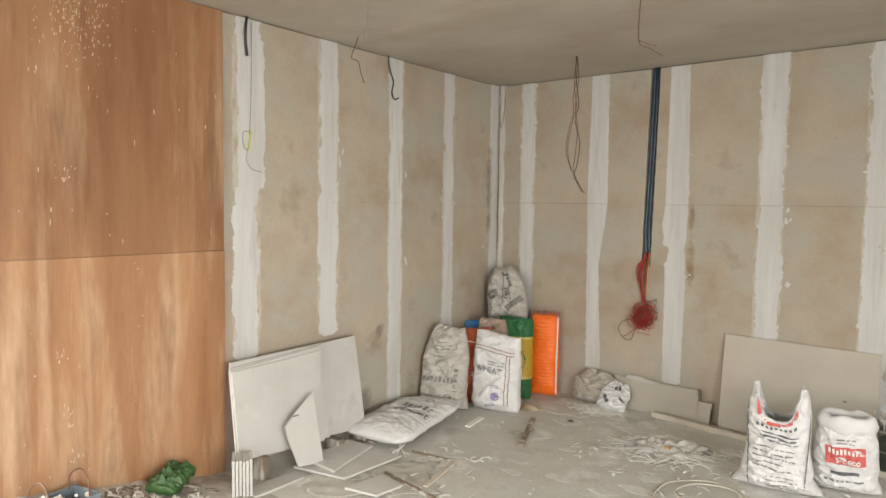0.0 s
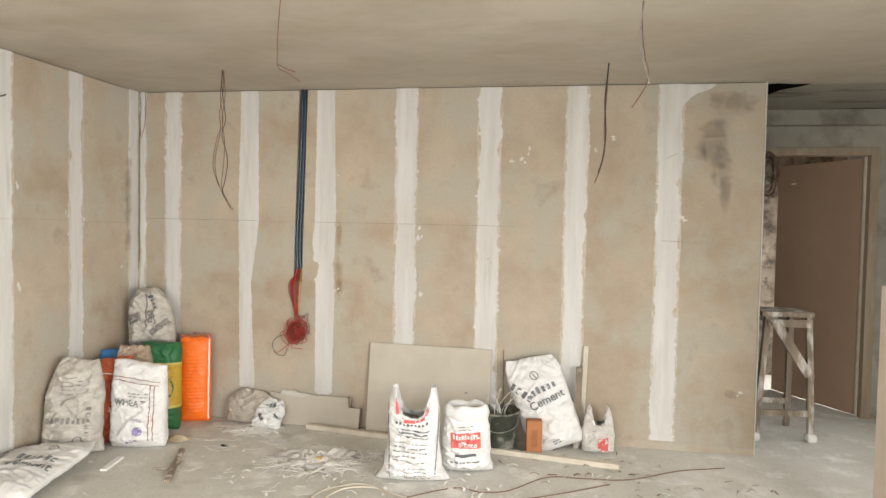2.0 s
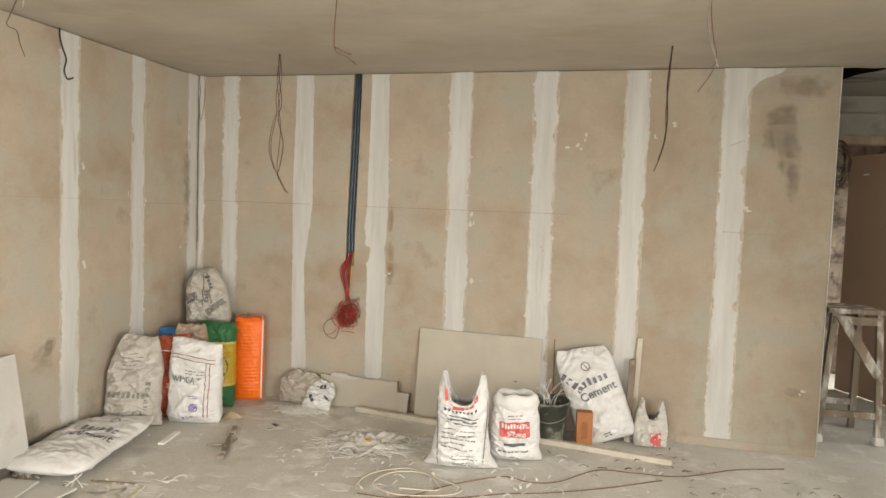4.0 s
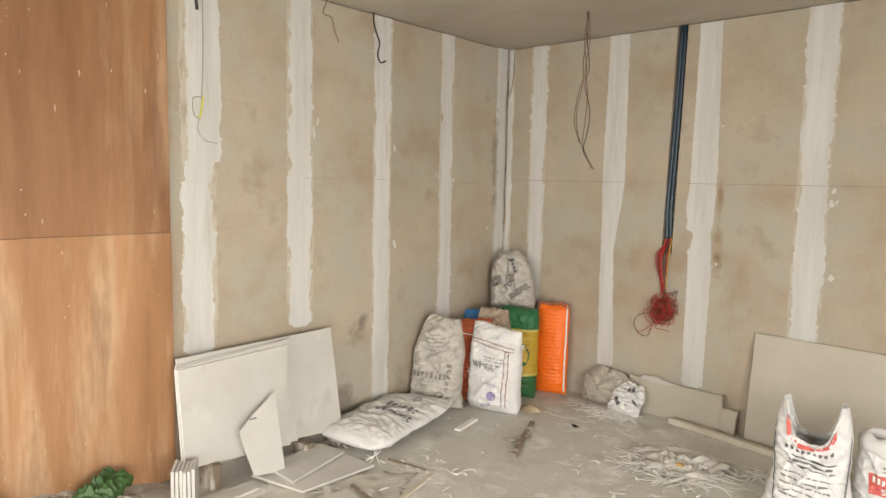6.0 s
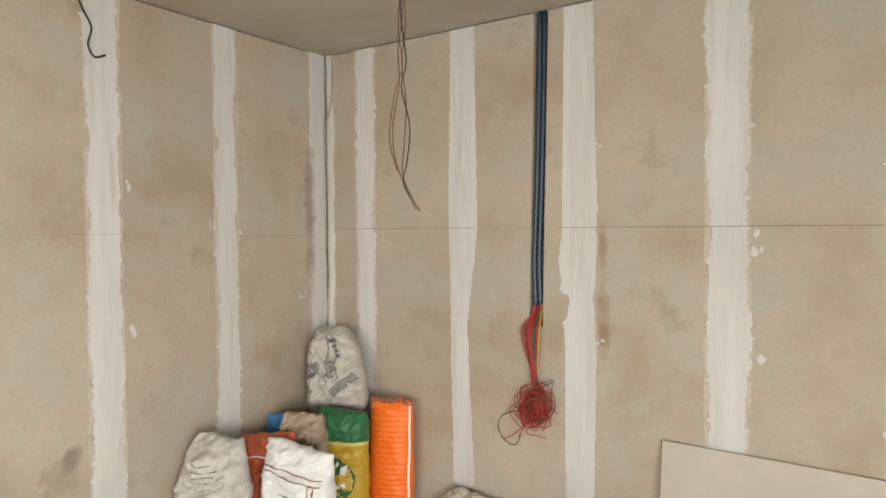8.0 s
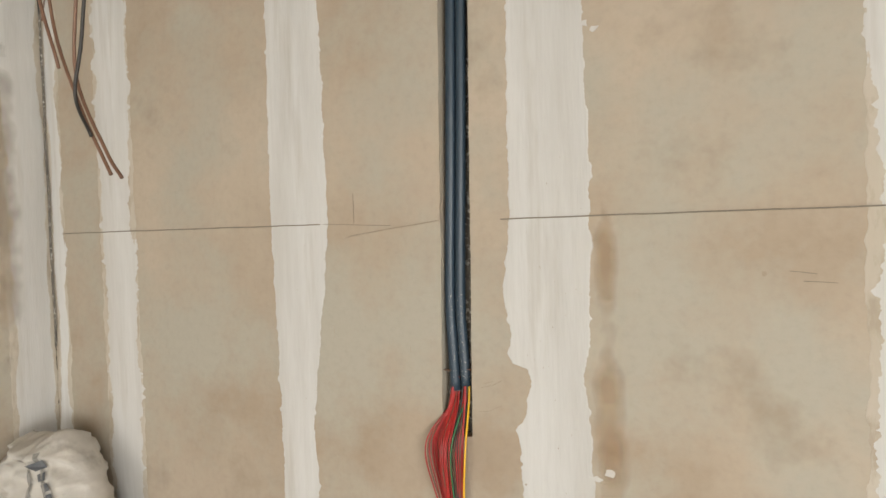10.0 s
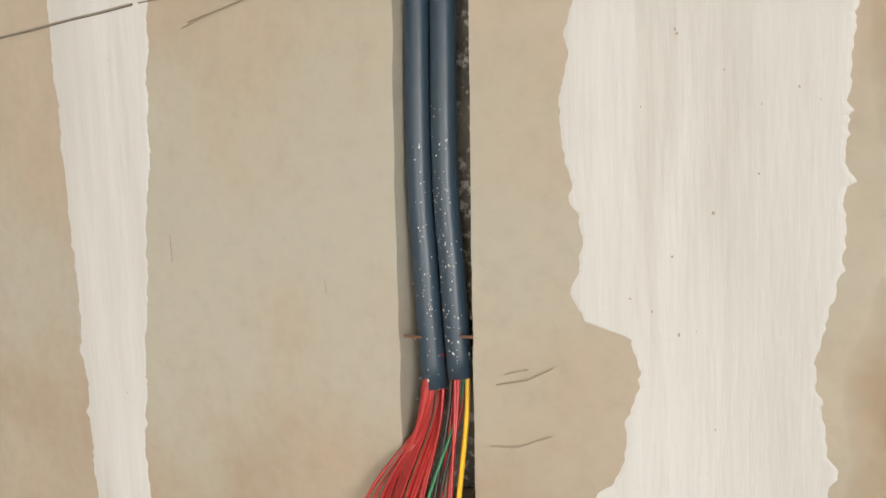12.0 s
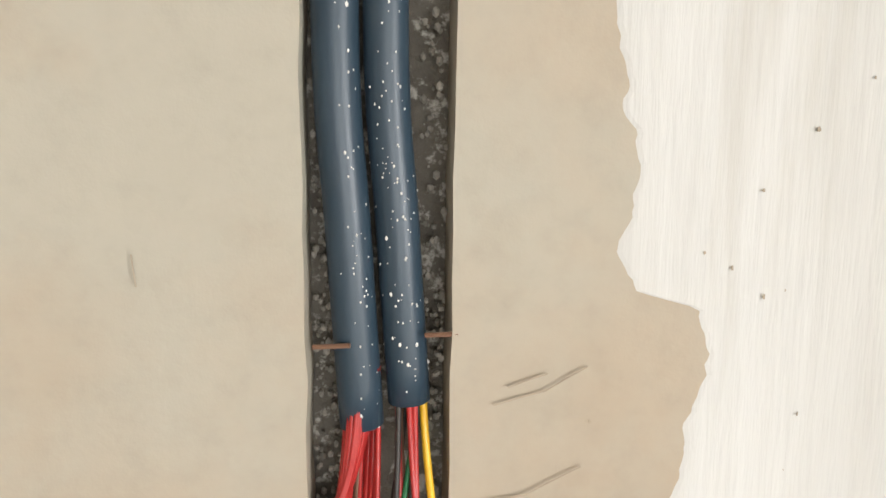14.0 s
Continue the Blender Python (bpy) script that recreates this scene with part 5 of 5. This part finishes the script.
for pts, m in (([(1.30, -0.04, 0.69), (1.22, -0.05, 0.67), (1.168, -0.05, 0.64), (1.152, -0.05, 0.585), (1.19, -0.05, 0.53), (1.245, -0.05, 0.52), (1.27, -0.045, 0.57)], BLACK),
               ([(1.30, -0.04, 0.66), (1.24, -0.05, 0.70), (1.215, -0.05, 0.69), (1.23, -0.05, 0.64), (1.28, -0.05, 0.60)], RED),
               ([(1.31, -0.04, 0.64), (1.25, -0.055, 0.58), (1.20, -0.05, 0.545), (1.165, -0.05, 0.54)], RED),
               ([(1.35, -0.03, 0.82), (1.40, -0.045, 0.83), (1.435, -0.05, 0.845), (1.43, -0.05, 0.80), (1.445, -0.05, 0.74), (1.42, -0.05, 0.67)], BROWN),
               ([(1.36, -0.03, 0.80), (1.405, -0.05, 0.82), (1.43, -0.05, 0.835)], BLACK),
               ([(1.34, -0.06, 0.73), (1.365, -0.07, 0.69), (1.34, -0.07, 0.655), (1.30, -0.06, 0.62), (1.26, -0.05, 0.56)], RED),
               ([(1.33, -0.05, 0.63), (1.30, -0.05, 0.585), (1.36, -0.05, 0.58), (1.40, -0.05, 0.575)], RED)):
    part("%s_wire" % m.name.split("_")[0], tube([org2 @ p for p in spline(pts, 6)], 0.0022, 6), m, bundle, smooth=True)


def hanging(label, lines, material, r=0.0026, name="hanging_cable"):
    e = thing(name, *lines[0][0], label, "cable")
    o = Matrix.Translation(-Vector(lines[0][0]))
    for i, pts in enumerate(lines):
        part("strand", tube([o @ p for p in spline(pts, 6)], r, 6), material[i % len(material)], e, smooth=True)
    return e


hanging("bunch of thin brown wires hanging from the ceiling", [
    [(1.05, -0.64, 2.525), (1.055, -0.64, 2.40), (1.03, -0.64, 2.25), (1.035, -0.64, 2.12), (1.00, -0.64, 1.95), (1.01, -0.64, 1.82), (1.06, -0.64, 1.70), (1.10, -0.64, 1.63), (1.115, -0.64, 1.605)],
    [(1.048, -0.645, 2.525), (1.05, -0.645, 2.38), (1.075, -0.645, 2.20), (1.05, -0.645, 2.10), (1.09, -0.645, 1.94), (1.075, -0.645, 1.80), (1.055, -0.645, 1.72), (1.085, -0.645, 1.66)],
    [(1.052, -0.635, 2.525), (1.065, -0.635, 2.36), (1.045, -0.635, 2.2), (1.065, -0.635, 2.04), (1.055, -0.635, 1.88), (1.045, -0.635, 1.75), (1.10, -0.635, 1.64), (1.13, -0.635, 1.60)],
    [(1.05, -0.64, 2.525), (1.04, -0.65, 2.34), (1.06, -0.65, 2.18), (1.02, -0.65, 2.08), (0.99, -0.65, 1.90), (1.03, -0.65, 1.76)]], [BROWN, BLACK, BROWN, BROWN])
hanging("dark twisted wire hanging from the ceiling", [
    [(3.535, -0.60, 2.525), (3.53, -0.60, 2.35), (3.52, -0.60, 2.15), (3.525, -0.60, 2.0), (3.50, -0.60, 1.88), (3.47, -0.60, 1.80)],
    [(3.538, -0.604, 2.525), (3.52, -0.604, 2.3), (3.53, -0.604, 2.1), (3.515, -0.604, 1.95), (3.49, -0.604, 1.86)]], [BROWN, BLACK], 0.004)
hanging("thin brown wire hooked down from the ceiling", [
    [(2.07, -2.04, 2.525), (2.062, -2.04, 2.40), (2.055, -2.04, 2.28), (2.06, -2.04, 2.19), (2.10, -2.03, 2.165), (2.15, -2.02, 2.13)],
    [(2.06, -2.04, 2.20), (2.09, -2.03, 2.185), (2.13, -2.03, 2.17)]], [BROWN], 0.0026)
hanging("thin grey wires hanging from the ceiling", [
    [(3.60, -1.70, 2.525), (3.60, -1.70, 2.40), (3.615, -1.70, 2.28), (3.63, -1.70, 2.22), (3.62, -1.70, 2.15), (3.565, -1.70, 2.06)],
    [(3.605, -1.705, 2.525), (3.59, -1.705, 2.36), (3.61, -1.705, 2.25), (3.64, -1.705, 2.16)]], [BROWN, STEEL], 0.0024)
hanging("thin wire hanging from the ceiling near the wall", [[(0.72, -2.30, 2.525), (0.715, -2.30, 2.42), (0.70, -2.30, 2.34)]], [STEEL], 0.0026)
hanging("brown wire with a pale bare tip hanging from the ceiling", [[(0.21, -1.87, 2.525), (0.20, -1.90, 2.44), (0.19, -1.91, 2.39), (0.21, -1.87, 2.37), (0.21, -1.85, 2.31), (0.21, -1.82, 2.25)]], [BROWN], 0.003)
hanging("black cable ends poking out at the ceiling", [[(0.012, -2.53, 2.52), (0.03, -2.55, 2.46), (0.02, -2.545, 2.40), (0.012, -2.53, 2.31)]], [BLACK], 0.008)
hanging("black cable with a hooked thin wire at the ceiling", [
    [(0.012, -1.39, 2.52), (0.025, -1.40, 2.46), (0.018, -1.37, 2.40)],
    [(0.018, -1.375, 2.41), (0.012, -1.34, 2.35), (0.012, -1.355, 2.28), (0.012, -1.33, 2.235), (0.012, -1.285, 2.25)]], [BLACK, BLACK], 0.0045)
taped = hanging("thin grey wire with a yellow taped loop on the wall", [
    [(0.010, -2.50, 2.50), (0.008, -2.50, 2.2), (0.008, -2.505, 2.0), (0.010, -2.515, 1.88)],
    [(0.010, -2.515, 1.90), (0.014, -2.56, 1.885), (0.014, -2.555, 1.81), (0.012, -2.525, 1.79)],
    [(0.010, -2.525, 1.80), (0.010, -2.535, 1.74), (0.010, -2.50, 1.69), (0.010, -2.43, 1.675)]], [STEEL], 0.0022)
tape = part("tape", tube([Vector(p) - Vector((0.010, -2.50, 2.50)) for p in ((0.013, -2.505, 1.90), (0.014, -2.515, 1.85), (0.013, -2.525, 1.795))], 0.0045, 6), mat("yellow_tape", (0.55, 0.52, 0.05), (0.65, 0.6, 0.08), 30, 0.5), taped, "yellow-green tape")
hanging("thin dark wires running down the corner", [
    [(0.02, -0.02, 2.52), (0.03, -0.02, 2.40), (0.022, -0.02, 2.28), (0.03, -0.02, 2.18)],
    [(0.06, -0.012, 2.52), (0.07, -0.012, 2.40), (0.055, -0.012, 2.26), (0.03, -0.012, 2.16)]], [BLACK, BROWN], 0.002)

# scuffs on the plywood and smears on the wall
rnd = random.Random(9)
bm = bmesh.new()


def blot(bm, x, y, z, rw, rh, axis):
    n = 9
    x, y = (x - rnd.uniform(0, 0.0009), y) if axis == "x" else (x, y - rnd.uniform(0, 0.0009))
    pts = [(rw * rnd.uniform(0.4, 1.2) * math.cos(6.283 * k / n), rh * rnd.uniform(0.4, 1.2) * math.sin(6.283 * k / n)) for k in range(n)]
    if axis == "x":
        prism([(y + a, z + b) for a, b in pts], 0.0012, "x", x, bm)
    else:
        prism([(x + a, z + b) for a, b in pts], 0.0012, "y", y, bm)


for i in range(260):
    blot(bm, 0.0165, -3.42 + rnd.gauss(0, 0.075), 2.33 + rnd.gauss(0, 0.13) , rnd.uniform(0.001, 0.004), rnd.uniform(0.002, 0.010), "x")
for i in range(26):
    blot(bm, 0.0165, rnd.uniform(-3.7, -2.72), rnd.uniform(1.3, 2.4), rnd.uniform(0.001, 0.004), rnd.uniform(0.003, 0.02), "x")
for i in range(36):
    blot(bm, 0.0185, rnd.uniform(-3.7, -2.72), rnd.uniform(0.05, 1.2), rnd.uniform(0.001, 0.005), rnd.uniform(0.002, 0.006), "x")
for y, z, a, b in ((-3.53, 0.80, 0.014, 0.03), (-3.50, 0.50, 0.012, 0.05), (-3.46, 0.28, 0.05, 0.06), (-3.48, 1.62, 0.02, 0.025)):
    for q in range(12):
        blot(bm, 0.0185 if z < 1.2 else 0.0165, y + rnd.gauss(0, a), z + rnd.gauss(0, b), rnd.uniform(0.001, 0.006), rnd.uniform(0.002, 0.012), "x")
for o in bm.verts:
    o.co.y += 3.215
part("plaster_splash", bm, SCUFF, plywood, "whitish plaster splashes")["kind"] = "stuff"
bm = bmesh.new()
for x, z in ((1.01, 1.75), (1.62, 1.9), (2.24, 1.42), (2.27, 1.50), (2.26, 1.45), (3.0, 2.0), (3.05, 2.06), (2.94, 1.98), (4.09, 1.6), (4.12, 1.58), (4.5, 0.42), (3.62, 2.15), (3.51, 2.05), (2.26, 1.0), (1.63, 1.02)):
    for k in range(2):
        blot(bm, x + rnd.uniform(-0.02, 0.02), -0.0012, z + rnd.uniform(-0.02, 0.02), rnd.uniform(0.004, 0.02), rnd.uniform(0.004, 0.02), "y")
part("putty_smear", bm, PUTTY, wall_north, "small putty smears")
bm = bmesh.new()
for y, z in ((-1.80, 1.85), (-1.82, 1.78), (-1.20, 1.72), (-1.19, 1.1), (-2.44, 1.8), (-0.6, 1.5), (-0.77, 1.55), (-0.2, 1.18)):
    for k in range(2):
        blot(bm, 0.0, y + rnd.uniform(-0.02, 0.02), z + rnd.uniform(-0.02, 0.02), rnd.uniform(0.004, 0.014), rnd.uniform(0.006, 0.03), "x")
part("putty_smear", bm, PUTTY, wall_west, "small putty smears")

# ---- hall and back room ----
frame_t = thing("door_frame", 5.36, 1.2, 0, "brown wooden door frame in the hall wall", "door frame")
part("jamb", box(0.395, 0.465, -0.03, 0.09, 0, 2.225, 0.004), FRAME, frame_t)
part("jamb", box(-0.555, -0.485, -0.03, 0.09, 0, 2.225, 0.004), FRAME, frame_t)
part("head", box(-0.485, 0.395, -0.03, 0.09, 2.16, 2.225, 0.004), FRAME, frame_t)
part("stop_bead", box(0.375, 0.393, 0.03, 0.05, 0, 2.155, 0.002), WOOD_PALE, frame_t)
door_1 = thing("door_1", 5.735, 1.255, 0.012, "plain brown laminate door standing open into the next room", "door", rz=180 - 62.7, kind="structure")
part("leaf", box(0.0, 0.875, -0.018, 0.018, 0, 2.13, 0.003), DOOR, door_1)
part("lipping", box(-0.004, 0.0, -0.018, 0.018, 0, 2.13), FRAME, door_1)
for z in (0.25, 1.05, 1.85):
    part("hinge", box(-0.012, 0.004, -0.028, -0.018, z, z + 0.1, 0.002), STEEL, door_1)
part("pencil_scribble", box(0.66, 0.72, 0.0182, 0.0192, 1.95, 1.965), INK_WHITE, door_1)

trestle = thing("work_stool", 4.965, 0.60, 0, "high rough wooden work stool spattered with plaster", "stool", rz=6)
part("top", box(-0.235, 0.135, -0.17, 0.17, 0.905, 0.94, 0.004), WOOD_OLD, trestle)
for sx in (-1, 1):
    for sy in (-1, 1):
        p0, p1 = Vector(((0.105 if sx > 0 else 0.185) * sx, 0.14 * sy, 0.91)), Vector(((0.125 if sx > 0 else 0.275) * sx, 0.20 * sy, 0))
        bm = box(-0.021, 0.021, -0.019, 0.019, 0, 1, 0.003)
        for v in bm.verts:
            c = p1.lerp(p0, v.co.z)
            v.co = Vector((c.x + v.co.x, c.y + v.co.y, c.z))
        part("leg", bm, WOOD_OLD, trestle)
for y in (-0.165, 0.165):
    part("rail", box(-0.2, 0.12, y - 0.012, y + 0.012, 0.83, 0.885, 0.002), WOOD_OLD, trestle)
    part("stretcher", box(-0.255, 0.12, y * 1.12 - 0.012, y * 1.12 + 0.012, 0.18, 0.225, 0.002), WOOD_OLD, trestle)
bm = box(-0.038, 0.038, -0.009, 0.009, 0, 1, 0.002)
for v in bm.verts:
    c = Vector((0.105, -0.185, 0.47)).lerp(Vector((-0.155, -0.17, 0.88)), v.co.z)
    v.co = Vector((c.x + v.co.x, c.y + v.co.y - 0.012, c.z))
part("brace", bm, WOOD_OLD, trestle, "diagonal plank brace")
for k, x in enumerate((-0.275, 0.125)):
    part("cement_foot", box(x - 0.034, x + 0.034, -0.235, -0.165, 0, 0.06, 0.02), SPLASH, trestle, "lump of dried plaster on the foot")
coil = thing("cable_coil", 4.93, 1.13, 2.0, "coil of dark cables hanging beside the doorway", "cable")
for i in range(18):
    ra, rb = rnd.uniform(0.03, 0.10), rnd.uniform(0.09, 0.19)
    pts = [Vector((0.03 + ra * math.cos(t), rnd.uniform(-0.02, 0.02), rb * math.sin(t))) for t in (6.283 * k / 14 for k in range(15))]
    part("loop", tube(spline(pts, 3), 0.0028, 5), (BROWN, BLACK, BROWN)[i % 3], coil, smooth=True)
part("hook", tube([Vector((0.03, 0.0, 0.12)), Vector((0.03, 0.07, 0.13))], 0.004, 5), STEEL, coil)
panel_door = thing("leaning_sheet", 4.972, -0.86, 0, "pale pinkish board edge standing near the passage", "board", rz=4)
part("sheet", box(0.0, 0.035, -0.6, 0.0, 0, 1.25, 0.003), mat("pinkish_board", (0.55, 0.46, 0.38), (0.62, 0.53, 0.45), 3, 0.8), panel_door)
# ragged black sheet where the low ceiling meets the hall, painting a hole's darkness
tagged(link_mesh("ceiling_gap", prism([(4.613, 0.07), (4.70, 0.055), (4.80, 0.085), (4.90, 0.075), (4.86, 0.16), (4.77, 0.27), (4.74, 0.42), (4.67, 0.55), (4.62, 0.70)], 0.003, "z", H_ROOM - 0.0045), mat("dark_void", (0.006, 0.005, 0.004), (0.012, 0.01, 0.008), 9, 1.0, spec=0.0)), "ragged black sheet painted as a dark hole in the ceiling at the end of the wall", "gap", kind="structure")

# rubbish at the foot of the plywood
bm = bmesh.new()


def heap(x, y):
    up = 0.215 * max(0.0, min(1.0, (-2.72 - y) / 1.0)) ** 0.9
    return max(0.0, up * max(0.0, 1 - x / 0.62) ** 0.85 + 0.012 * noise.noise(Vector((x * 14, y * 14, 3))) * min(1, up * 12) + 0.006 * noise.noise(Vector((x * 45, y * 45, 7))) * min(1, up * 12))


g = [[bm.verts.new((0.019 + 0.66 * i / 44, -3.78 + 1.1 * j / 74, heap(0.66 * i / 44, -3.78 + 1.1 * j / 74) - (0.004 if i == 44 or j == 74 else -0.001))) for i in range(45)] for j in range(75)]
for j in range(74):
    for i in range(44):
        bm.faces.new((g[j][i], g[j][i + 1], g[j + 1][i + 1], g[j + 1][i]))
tagged(link_mesh("rubble_heap", bm, mat("dusty_rubble", (0.33, 0.30, 0.25), (0.50, 0.475, 0.43), 9, 0.95, (0.62, 0.6, 0.56), 14, (0.55, 0.7), 0.8, 60, detail=9), smooth=True), "low heap of grey dust and rubble along the plywood", "rubble", kind="stuff")
tool = thing("tool_box", 0.20, -3.62, heap(0.2, -3.62) - 0.005, "open grey-blue metal box with wire handles on the floor", "box", rz=12)
BLUEGREY = mat("grey_blue_metal", (0.16, 0.20, 0.235), (0.25, 0.29, 0.32), 9, 0.5, (0.45, 0.43, 0.4), 9, (0.58, 0.7), 0.2, 60, metal=0.3)
bm = box(-0.09, 0.09, -0.14, 0.14, 0, 0.006)
for a in (box(-0.09, -0.084, -0.14, 0.14, 0.006, 0.085), box(0.084, 0.09, -0.14, 0.14, 0.006, 0.085), box(-0.084, 0.084, -0.14, -0.134, 0.006, 0.085), box(-0.084, 0.084, 0.134, 0.14, 0.006, 0.085)):
    me = bpy.data.meshes.new("tmp")
    a.to_mesh(me)
    a.free()
    bm.from_mesh(me)
    bpy.data.meshes.remove(me)
part("tray", bm, BLUEGREY, tool)
for y in (-0.08, 0.1):
    part("handle", tube(spline([(-0.07, y, 0.08), (-0.06, y, 0.15), (0.0, y + 0.01, 0.185), (0.06, y, 0.15), (0.07, y, 0.08)]), 0.004, 6), BROWN, tool)
bm = bmesh.new()
for i in range(40):
    c = bmesh.ops.create_icosphere(bm, subdivisions=1, radius=rnd.uniform(0.008, 0.022))["verts"]
    d = Vector((rnd.uniform(-0.07, 0.07), rnd.uniform(-0.12, 0.12), rnd.uniform(0.02, 0.085)))
    for v in c:
        v.co += d
part("scrap_fill", bm, SPLASH, tool, "plaster scraps in the box")
for n_, seed_, m_, lab_ in ((130, 12, WOOD_OLD, "brown scraps of twig and strip on the rubble"), (70, 13, SHRED, "pale scraps on the rubble")):
    ob = shreds("rubbish_strips", 0.22, -3.25, 0.16, 0.36, n_, seed_, m_, lab_, 0.02, 0.11)
    for v in ob.data.vertices:
        v.co.z += heap(v.co.x, v.co.y)
make_sack("green_bag", Sack(0.16, 0.22, 0.07, 91, 0.02), weave("green_foil", (0.03, 0.075, 0.02), (0.06, 0.13, 0.04), 0.4), (0.20, -3.17, heap(0.2, -3.12) + 0.035), "crumpled green plastic bag among the scraps", (-82, 0, 30), category="bag")
